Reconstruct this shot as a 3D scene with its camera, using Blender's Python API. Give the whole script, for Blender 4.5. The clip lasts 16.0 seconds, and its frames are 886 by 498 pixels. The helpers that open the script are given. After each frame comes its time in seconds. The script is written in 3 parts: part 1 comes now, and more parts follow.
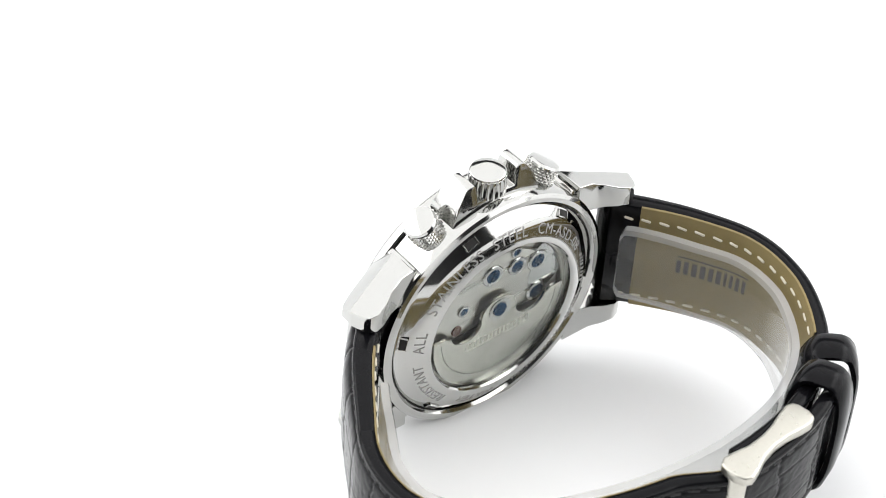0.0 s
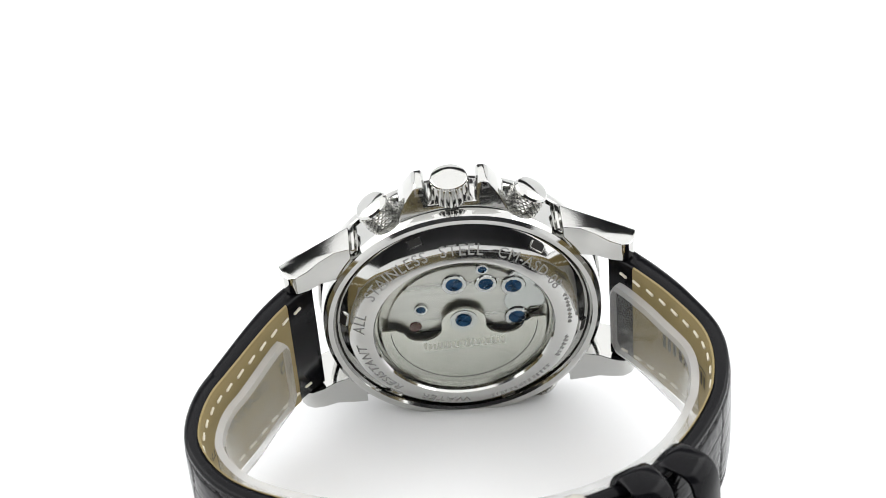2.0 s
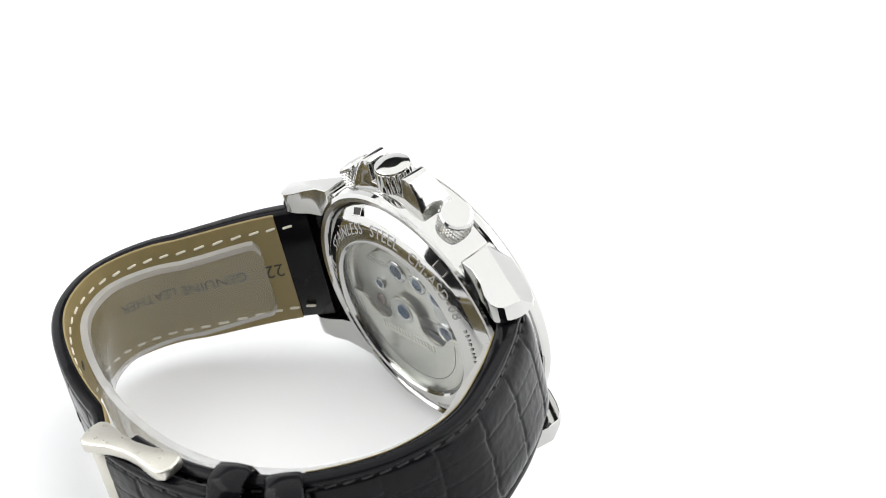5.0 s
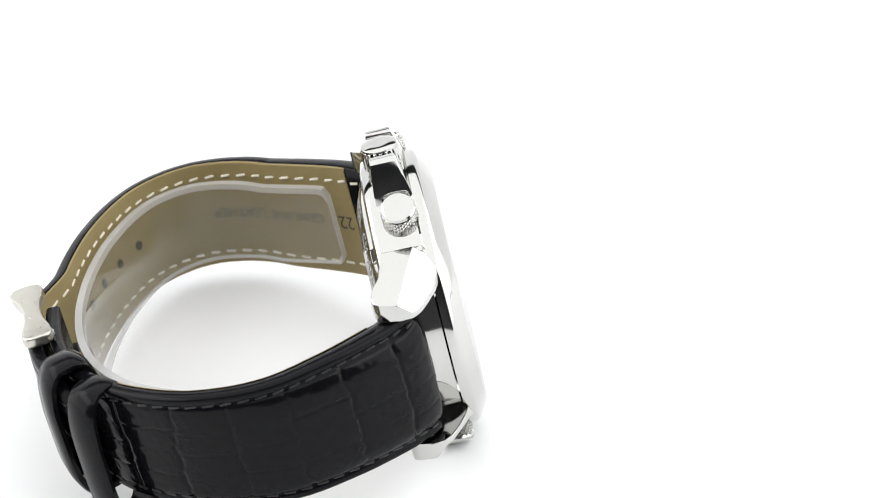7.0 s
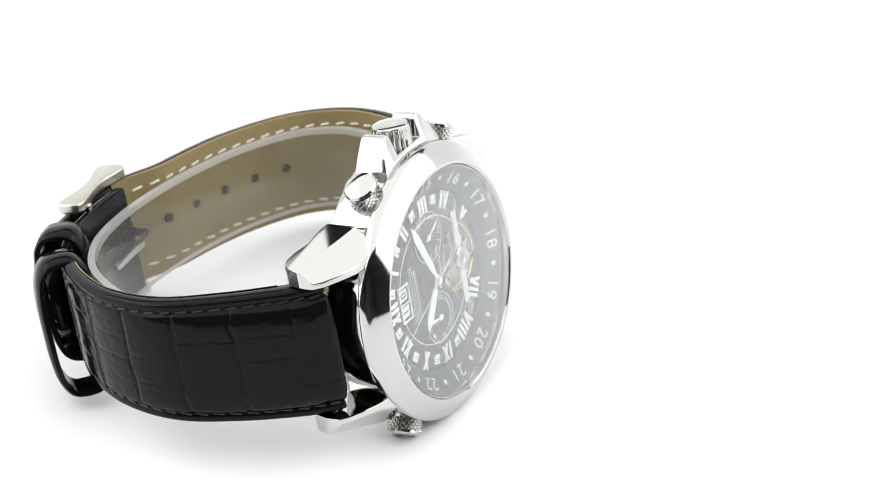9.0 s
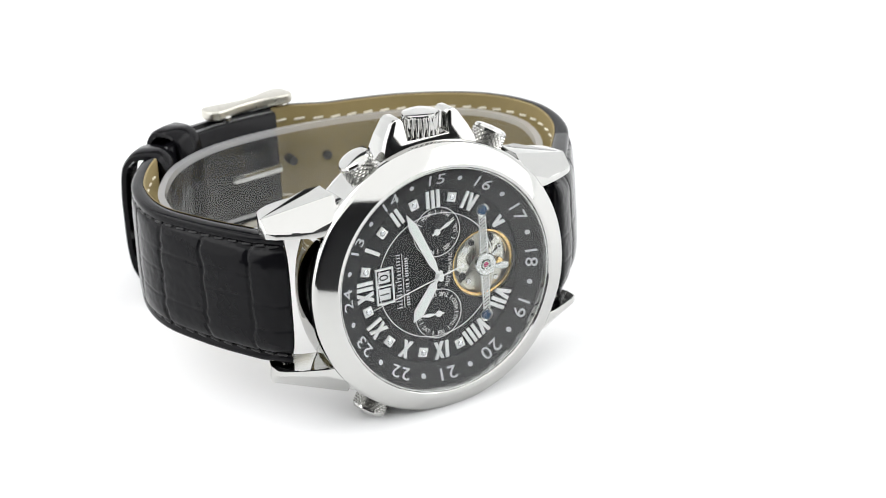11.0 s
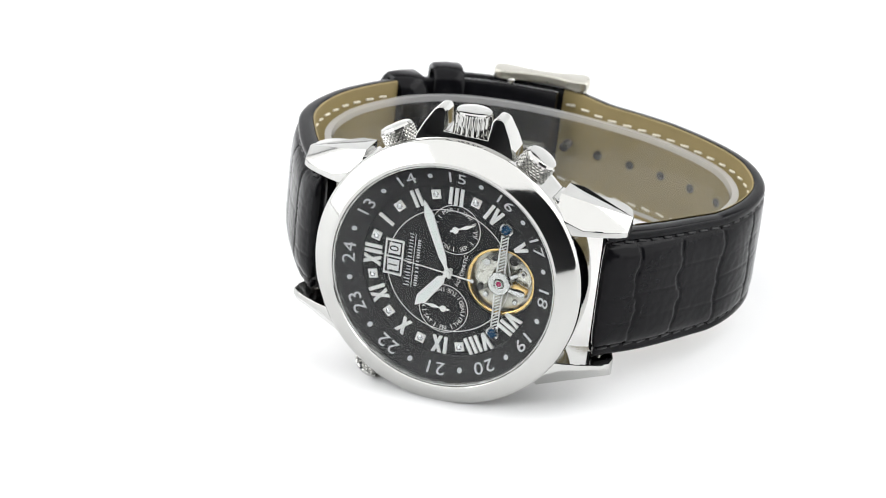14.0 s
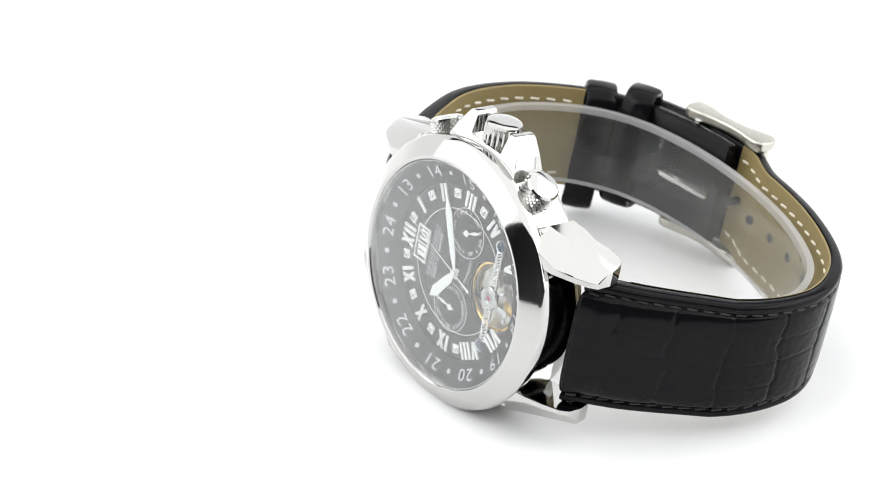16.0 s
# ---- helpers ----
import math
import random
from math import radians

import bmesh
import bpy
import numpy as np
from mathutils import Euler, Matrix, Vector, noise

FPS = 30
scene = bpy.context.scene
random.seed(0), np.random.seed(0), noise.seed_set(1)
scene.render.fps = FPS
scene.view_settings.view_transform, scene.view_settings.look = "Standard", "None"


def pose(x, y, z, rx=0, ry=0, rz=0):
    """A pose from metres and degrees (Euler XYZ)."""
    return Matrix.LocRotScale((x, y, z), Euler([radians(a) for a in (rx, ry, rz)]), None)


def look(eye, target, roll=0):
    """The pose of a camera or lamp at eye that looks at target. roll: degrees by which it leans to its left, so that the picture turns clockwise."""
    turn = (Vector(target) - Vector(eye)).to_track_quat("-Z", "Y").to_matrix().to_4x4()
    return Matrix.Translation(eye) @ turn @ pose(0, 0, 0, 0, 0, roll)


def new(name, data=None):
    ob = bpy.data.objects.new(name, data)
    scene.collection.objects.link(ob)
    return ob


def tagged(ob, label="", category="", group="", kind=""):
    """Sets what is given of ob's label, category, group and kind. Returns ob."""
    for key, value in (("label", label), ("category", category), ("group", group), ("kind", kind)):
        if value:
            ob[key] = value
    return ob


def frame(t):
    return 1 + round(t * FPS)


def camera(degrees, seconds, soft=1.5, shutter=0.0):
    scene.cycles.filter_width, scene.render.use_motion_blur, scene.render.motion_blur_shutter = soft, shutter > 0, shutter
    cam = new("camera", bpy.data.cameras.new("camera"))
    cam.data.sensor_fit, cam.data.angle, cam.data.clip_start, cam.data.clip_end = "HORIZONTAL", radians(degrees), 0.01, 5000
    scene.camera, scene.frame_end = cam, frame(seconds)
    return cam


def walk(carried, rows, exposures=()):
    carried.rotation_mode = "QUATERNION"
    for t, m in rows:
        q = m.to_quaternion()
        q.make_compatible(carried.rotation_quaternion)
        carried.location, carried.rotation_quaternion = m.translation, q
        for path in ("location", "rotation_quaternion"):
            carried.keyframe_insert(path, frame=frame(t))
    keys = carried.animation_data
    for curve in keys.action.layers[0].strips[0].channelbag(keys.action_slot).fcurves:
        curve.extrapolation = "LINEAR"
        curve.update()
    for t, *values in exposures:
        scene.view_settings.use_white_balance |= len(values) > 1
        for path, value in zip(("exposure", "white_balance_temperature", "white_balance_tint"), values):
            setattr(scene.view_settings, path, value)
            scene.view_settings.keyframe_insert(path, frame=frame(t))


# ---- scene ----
FLOOR = 0.0283          # height of the turning axis's origin over the table
cam = camera(20.9, 16.0, soft=0.55)
cam.data.dof.use_dof, cam.data.dof.focus_distance, cam.data.dof.aperture_fstop = True, 0.378, 38.0
EYE = Vector((0.0, -0.32911, 0.20504 + FLOOR))
AIM = EYE + Vector((-0.00291, 0.84822, -0.52964))
walk(cam, [(0.0, look(EYE, AIM, -1.25)), (16.0, look(EYE, AIM, -1.25))], [(0.0, 0.0), (16.0, 0.0)])

# ---- light: an overhead softbox in a dark studio, a white paper sweep below ----
world = bpy.data.worlds.new("studio")
scene.world = world
world.use_nodes = True
world.node_tree.nodes["Background"].inputs[0].default_value = (0.9, 0.95, 1.0, 1)
world.node_tree.nodes["Background"].inputs[1].default_value = 0.05


def softbox(name, eye, target, sx, sy, power, colour=(1, 1, 1)):
    d = bpy.data.lights.new(name, "AREA")
    d.shape, d.size, d.size_y, d.energy, d.color = "RECTANGLE", sx, sy, power, colour
    ob = new(name, d)
    ob.matrix_world = look(eye, target)
    return ob


softbox("softbox_overhead", (0, 0.04, 0.80), (0, 0.04, 0), 2.5, 1.6, 21)
softbox("softbox_left", (-0.95, 0.0, 0.50), (0, 0, 0.06), 1.35, 1.1, 10)
softbox("softbox_right", (0.95, 0.0, 0.50), (0, 0, 0.06), 1.35, 1.1, 10)


# ---- materials ----
def nodes_of(name):
    m = bpy.data.materials.new(name)
    m.use_nodes = True
    t = m.node_tree
    return m, t, t.nodes, t.links, t.nodes["Principled BSDF"]


def coords(n, l, scale):
    tc = n.new("ShaderNodeTexCoord")
    mp = n.new("ShaderNodeMapping")
    mp.inputs["Scale"].default_value = scale if isinstance(scale, tuple) else (scale,) * 3
    l.new(tc.outputs["Object"], mp.inputs["Vector"])
    return mp.outputs["Vector"]


def material(name, colour, rough=0.5, metal=0.0, vary=0.0, scale=800, bump=0.0, bump_scale=4000, rough_vary=0.0,
             coat=0.0, stretch=None, spec=0.5):
    m, t, n, l, b = nodes_of(name)
    b.inputs["Base Color"].default_value = (*colour, 1)
    b.inputs["Roughness"].default_value = rough
    b.inputs["Metallic"].default_value = metal
    b.inputs["Coat Weight"].default_value = coat
    b.inputs["Specular IOR Level"].default_value = spec
    b.inputs["Coat Roughness"].default_value = 0.08
    if vary or rough_vary:
        no = n.new("ShaderNodeTexNoise")
        no.inputs["Scale"].default_value = 1.0
        no.inputs["Detail"].default_value = 5.0
        l.new(coords(n, l, stretch or scale), no.inputs["Vector"])
        if vary:
            mx = n.new("ShaderNodeMix")
            mx.data_type = "RGBA"
            mx.inputs[6].default_value = (*[c * (1 - vary) for c in colour], 1)
            mx.inputs[7].default_value = (*[min(1, c * (1 + vary)) for c in colour], 1)
            l.new(no.outputs["Fac"], mx.inputs[0])
            l.new(mx.outputs[2], b.inputs["Base Color"])
        if rough_vary:
            r = n.new("ShaderNodeMapRange")
            r.inputs[3].default_value = max(0.02, rough - rough_vary)
            r.inputs[4].default_value = rough + rough_vary
            l.new(no.outputs["Fac"], r.inputs[0])
            l.new(r.outputs[0], b.inputs["Roughness"])
    if bump:
        nb = n.new("ShaderNodeTexNoise")
        nb.inputs["Scale"].default_value = 1.0
        nb.inputs["Detail"].default_value = 4.0
        l.new(coords(n, l, bump_scale), nb.inputs["Vector"])
        bp = n.new("ShaderNodeBump")
        bp.inputs["Strength"].default_value = bump
        bp.inputs["Distance"].default_value = 0.0001
        l.new(nb.outputs["Fac"], bp.inputs["Height"])
        l.new(bp.outputs[0], b.inputs["Normal"])
    return m


def clear_material(name, tint, f0, power, gloss_rough=0.01, milky=0.0):
    m, t, n, l, b = nodes_of(name)
    n.remove(b)
    tr = n.new("ShaderNodeBsdfTransparent")
    tr.inputs[0].default_value = (*tint, 1)
    gl = n.new("ShaderNodeBsdfGlossy")
    gl.inputs["Roughness"].default_value = gloss_rough
    lw = n.new("ShaderNodeLayerWeight")
    lw.inputs["Blend"].default_value = 0.5
    pw = n.new("ShaderNodeMath")
    pw.operation = "POWER"
    pw.inputs[1].default_value = power
    l.new(lw.outputs["Facing"], pw.inputs[0])
    fr = n.new("ShaderNodeMath")
    fr.operation = "MULTIPLY_ADD"
    fr.inputs[1].default_value = 1 - f0
    fr.inputs[2].default_value = f0
    l.new(pw.outputs[0], fr.inputs[0])
    mx = n.new("ShaderNodeMixShader")
    l.new(fr.outputs[0], mx.inputs[0])
    if milky:
        df = n.new("ShaderNodeBsdfTranslucent")
        df.inputs[0].default_value = (0.9, 0.9, 0.9, 1)
        d2 = n.new("ShaderNodeBsdfDiffuse")
        d2.inputs[0].default_value = (0.9, 0.9, 0.9, 1)
        md = n.new("ShaderNodeMixShader")
        l.new(df.outputs[0], md.inputs[1])
        l.new(d2.outputs[0], md.inputs[2])
        m2 = n.new("ShaderNodeMixShader")
        m2.inputs[0].default_value = milky
        l.new(tr.outputs[0], m2.inputs[1])
        l.new(md.outputs[0], m2.inputs[2])
        l.new(m2.outputs[0], mx.inputs[1])
    else:
        l.new(tr.outputs[0], mx.inputs[1])
    l.new(gl.outputs[0], mx.inputs[2])
    l.new(mx.outputs[0], n["Material Output"].inputs["Surface"])
    return m


STEEL = material("polished_steel", (0.53, 0.53, 0.515), 0.07, 1.0, vary=0.02, scale=300, rough_vary=0.03, bump=0.02, bump_scale=2500)
BRUSHED = material("brushed_steel", (0.57, 0.555, 0.50), 0.24, 1.0, vary=0.05, stretch=(2500, 120, 120), rough_vary=0.02)
SATIN = material("satin_steel", (0.54, 0.525, 0.47), 0.30, 1.0, vary=0.06, scale=1500, rough_vary=0.08)
KNURL = material("knurled_steel", (0.52, 0.52, 0.50), 0.22, 1.0, vary=0.05, scale=1500, rough_vary=0.05)
PLATE = material("striped_plate", (0.53, 0.52, 0.48), 0.28, 1.0, vary=0.22, stretch=(15, 700, 15), rough_vary=0.03)
ENGRAVED = material("engraved_steel", (0.36, 0.36, 0.35), 0.8, 0.3, vary=0.1, scale=3000)
BLACK_DIAL = material("black_dial", (0.008, 0.008, 0.009), 0.4, 0.0, vary=0.1, scale=400, rough_vary=0.05, spec=0.15)
BLACK_RING = material("black_flange", (0.010, 0.010, 0.011), 0.42, 0.0, vary=0.25, scale=900, spec=0.15)
# near-black colour that stands for the shade in gaps, slots, holes and grooves
DARK = material("recess_shade", (0.02, 0.019, 0.018), 0.5, 0.3, vary=0.3, scale=900)
WHITE_PRINT = material("white_print", (0.74, 0.74, 0.74), 0.55, vary=0.05, scale=3000)
GREY_PRINT = material("grey_print", (0.55, 0.56, 0.58), 0.55, vary=0.06, scale=3000)
APPLIED = material("applied_silver", (0.80, 0.80, 0.79), 0.42, 0.35, vary=0.03, scale=2000)
LUME = material("lume", (0.76, 0.80, 0.77), 0.6, vary=0.04, scale=3000)
BLUED = material("blued_steel", (0.014, 0.045, 0.095), 0.28, 1.0, vary=0.3, scale=1200, rough_vary=0.06)
GOLD = material("gilt_brass", (0.80, 0.55, 0.22), 0.20, 1.0, vary=0.08, scale=1500)
RUBY = material("ruby", (0.35, 0.02, 0.09), 0.10, 0.0, vary=0.2, scale=3000, coat=0.6)
JASPER = material("brown_jewel", (0.10, 0.05, 0.04), 0.2, 0.4, vary=0.2, scale=3000)
GEM = material("diamond_stone", (0.85, 0.86, 0.88), 0.08, 0.75, vary=0.2, scale=5000, bump=0.6, bump_scale=5000)
LEATHER = material("black_patent_leather", (0.0045, 0.0045, 0.0055), 0.14, 0.0, vary=0.35, scale=600, rough_vary=0.05, bump=0.10, bump_scale=1300, spec=0.12)
LINING = material("khaki_lining", (0.235, 0.180, 0.072), 0.55, 0.0, vary=0.10, scale=450, rough_vary=0.08, bump=0.25, bump_scale=3500)
THREAD = material("cream_thread", (0.70, 0.66, 0.55), 0.75, vary=0.12, scale=4000, bump=0.5, bump_scale=9000)
BLACK_THREAD = material("black_thread", (0.010, 0.010, 0.011), 0.5, vary=0.2, scale=4000, bump=0.5, bump_scale=9000)
INK = material("dark_stamp", (0.03, 0.026, 0.018), 0.6, vary=0.2, scale=2500)
PAPER = material("white_paper", (0.86, 0.865, 0.87), 0.55, 0.0, vary=0.012, scale=30, bump=0.05, bump_scale=900)
STUDIO = material("studio_grey", (0.13, 0.13, 0.135), 0.8, 0.0, vary=0.1, scale=3, bump=0.05, bump_scale=60)
CRYSTAL = clear_material("watch_glass", (0.97, 0.98, 0.98), 0.008, 2.15)
BACK_GLASS = clear_material("back_glass", (0.97, 0.98, 0.98), 0.004, 4.5)
CUFF = clear_material("clear_plastic", (0.96, 0.965, 0.96), 0.034, 4.6, 0.02, milky=0.04)
CUFF_EDGE = clear_material("clear_plastic_edge", (0.9, 0.9, 0.9), 0.034, 4.6, 0.15, milky=0.45)


# ---- mesh helpers, all in millimetres ----
MM = 0.001


def part(name, bm, mats, parent, label="", angle=32, kind="", smooth=True):
    me = bpy.data.meshes.new(name)
    if isinstance(bm, tuple):
        me.from_pydata([tuple(p) for p in bm[0]], [], bm[1])
        me.validate()
        b2 = bmesh.new()
        b2.from_mesh(me)
        bmesh.ops.recalc_face_normals(b2, faces=b2.faces)
        b2.to_mesh(me)
        b2.free()
    else:
        bm.to_mesh(me)
        bm.free()
    me.transform(Matrix.Scale(MM, 4))
    for m in (mats if isinstance(mats, (list, tuple)) else [mats]):
        me.materials.append(m)
    if smooth:
        me.shade_smooth()
        me.set_sharp_from_angle(angle=radians(angle))
    ob = new(name, me)
    if parent.parent and parent.parent.parent:      # three levels at most
        parent = parent.parent
    ob.parent = parent
    return tagged(ob, label, kind=kind)


def lathe(profile, seg=128, closed=True, a0=0.0, a1=360.0):
    """Turns (r, z) points about the z axis; closed joins the profile's last point to its first."""
    full = abs(a1 - a0) >= 359.9
    cnt = seg if full else seg + 1
    V, Fc = [], []
    k = len(profile)
    for i in range(cnt):
        a = radians(a0 + (a1 - a0) * i / seg)
        for r, z in profile:
            V.append((r * math.cos(a), r * math.sin(a), z))
    for i in range(seg):
        j = (i + 1) % cnt
        for q in range(k if closed else k - 1):
            p = (q + 1) % k
            Fc.append((i * k + q, j * k + q, j * k + p, i * k + p))
    if not full and closed:
        Fc.append(tuple(range(k)))
        Fc.append(tuple(range((cnt - 1) * k, cnt * k)))
    bm = bmesh.new()
    vs = [bm.verts.new(v) for v in V]
    for f in Fc:
        pts = []
        for i in f:
            if vs[i] not in pts:
                pts.append(vs[i])
        if len(pts) > 2:
            bm.faces.new(pts)
    bmesh.ops.remove_doubles(bm, verts=bm.verts, dist=1e-5)
    bmesh.ops.recalc_face_normals(bm, faces=bm.faces)
    return bm


def prism(points, z0, z1, bevel=0.0, seg=2):
    """A flat outline (x, y) between two heights, its edges rounded."""
    bm = bmesh.new()
    lo = [bm.verts.new((x, y, z0)) for x, y in points]
    hi = [bm.verts.new((x, y, z1)) for x, y in points]
    k = len(points)
    bm.faces.new(list(reversed(lo)))
    bm.faces.new(hi)
    for i in range(k):
        bm.faces.new((lo[i], lo[(i + 1) % k], hi[(i + 1) % k], hi[i]))
    bmesh.ops.recalc_face_normals(bm, faces=bm.faces)
    if bevel:
        bmesh.ops.bevel(bm, geom=list(bm.edges), offset=bevel, segments=seg, affect="EDGES", profile=0.6)
    return bm


def moved(bm, m):
    bmesh.ops.transform(bm, matrix=m, verts=bm.verts)
    return bm


def merge(*parts_):
    out = bmesh.new()
    for b in parts_:
        me = bpy.data.meshes.new("tmp")
        b.to_mesh(me)
        b.free()
        out.from_mesh(me)
        bpy.data.meshes.remove(me)
    return out


def box(x0, x1, y0, y1, z0, z1, bevel=0.0):
    return prism([(x0, y0), (x1, y0), (x1, y1), (x0, y1)], z0, z1, bevel)


def disc(r, z0, z1, bevel=0.05, seg=40):
    return lathe([(0.0, z0), (r - bevel, z0), (r, z0 + bevel), (r, z1 - bevel), (r - bevel, z1), (0.0, z1)], seg, closed=False)


def along(x, y, turn=0.0, z=0.0):
    return pose(x, y, z, 0, 0, turn)


def polar(phi):
    """Unit direction on the dial for degrees clockwise from twelve o'clock (twelve lies along -x, three along +y)."""
    a = radians(phi)
    return -math.cos(a), math.sin(a)


def text_bm(words, size, depth=0.03, spacing=1.0):
    cu = bpy.data.curves.new("words", "FONT")
    cu.body, cu.size, cu.extrude = words, size, depth / 2
    cu.align_x, cu.align_y, cu.space_character = "CENTER", "CENTER", spacing
    cu.resolution_u = 3
    ob = bpy.data.objects.new("words", cu)
    scene.collection.objects.link(ob)
    dg = bpy.context.evaluated_depsgraph_get()
    me = bpy.data.meshes.new_from_object(ob.evaluated_get(dg))
    bm = bmesh.new()
    bm.from_mesh(me)
    bpy.data.objects.remove(ob)
    bpy.data.meshes.remove(me)
    return bm


def warp(bm, fn):
    for v in bm.verts:
        v.co = Vector(fn(v.co))
    return bm


def on_dial(bm, r, phi, z, inward=False):
    """Wraps flat words round the dial at radius r, tops outward (or inward)."""
    def f(p):
        if inward:
            a, rr = phi - math.degrees(p.x / r), r - p.y
        else:
            a, rr = phi + math.degrees(p.x / r), r + p.y
        d = polar(a)
        return rr * d[0], rr * d[1], z + p.z
    return warp(bm, f)


# ---- the table ----
def table():
    """A white paper sweep, flat under the watch and curving up behind it; its front edge ends behind the camera."""
    bm = bmesh.new()
    n, front = 96, -0.80
    prof = [(0.12, 0.0), (0.25, 0.0), (0.5, 0.0), (0.75, 0.0), (0.86, 0.012), (0.93, 0.05), (0.965, 0.11), (0.98, 0.2), (0.985, 0.6)]
    centre = bm.verts.new((0, 0, 0))
    last = None
    for r, z in prof:
        ring = []
        for i in range(n):
            a = 2 * math.pi * i / n
            up = max(0.0, min(1.0, (math.sin(a) - 0.35) / 0.3))
            ring.append(bm.verts.new((r * math.cos(a), max(front, r * math.sin(a)), z * up)))
        for i in range(n):
            j = (i + 1) % n
            f = (centre, ring[i], ring[j]) if last is None else (last[i], ring[i], ring[j], last[j])
            bm.faces.new(f)
        last = ring
    bmesh.ops.remove_doubles(bm, verts=bm.verts, dist=1e-6)
    bmesh.ops.dissolve_degenerate(bm, edges=bm.edges, dist=1e-6)
    bmesh.ops.recalc_face_normals(bm, faces=bm.faces)
    me = bpy.data.meshes.new("ground")
    bm.to_mesh(me)
    bm.free()
    me.materials.append(PAPER)
    me.shade_smooth()
    tagged(new("ground", me), "seamless matt white paper sweep under the watch", "ground", kind="structure")
    # the dark studio round it
    bm = bmesh.new()
    bmesh.ops.create_cube(bm, size=1.0)
    bmesh.ops.transform(bm, matrix=Matrix.Translation((0, 0, 0.75)) @ Matrix.Diagonal((4.0, 4.0, 3.0, 1)), verts=bm.verts)
    bmesh.ops.reverse_faces(bm, faces=bm.faces)
    me = bpy.data.meshes.new("wall_studio")
    bm.to_mesh(me)
    bm.free()
    me.materials.append(STUDIO)
    tagged(new("wall_studio", me), "dark grey matt studio walls", "wall", kind="structure")


table()

# ---- the watch: x to six o'clock, y to the crown, z out of the dial ----
BASE = Matrix(((0.99627, 0.04933, 0.07076, -0.00123), (0.05982, 0.19583, -0.97881, -0.00016),
               (-0.06214, 0.97939, 0.19214, -0.00592 + FLOOR), (0, 0, 0, 1)))
TURN = [(0.0, 213.9), (0.5, 205.25), (1.0, 196.7), (1.5, 188.25), (2.0, 179.85), (2.5, 171.4), (3.0, 162.86), (3.5, 154.01), (4.0, 145.1),
        (4.5, 136.14), (5.0, 127.16), (5.5, 118.2), (6.0, 109.28), (6.5, 100.42), (7.0, 91.64), (7.5, 82.94), (8.0, 74.32), (8.5, 65.8),
        (9.0, 57.35), (9.5, 48.98), (10.0, 40.67), (10.5, 32.43), (11.0, 24.25), (11.5, 16.12), (12.0, 8.04), (12.5, 0.0), (13.0, -8.0),
        (13.5, -15.97), (14.0, -23.95), (14.5, -31.96), (15.0, -40.06), (15.5, -48.37), (16.0, -57.0)]
BACK = -1.3             # how far the case back and the movement sit below the case's rim, in millimetres
watch = tagged(new("wristwatch"), "steel wristwatch with black dial and strap standing on its side", "wristwatch")
watch.empty_display_size = 0.01


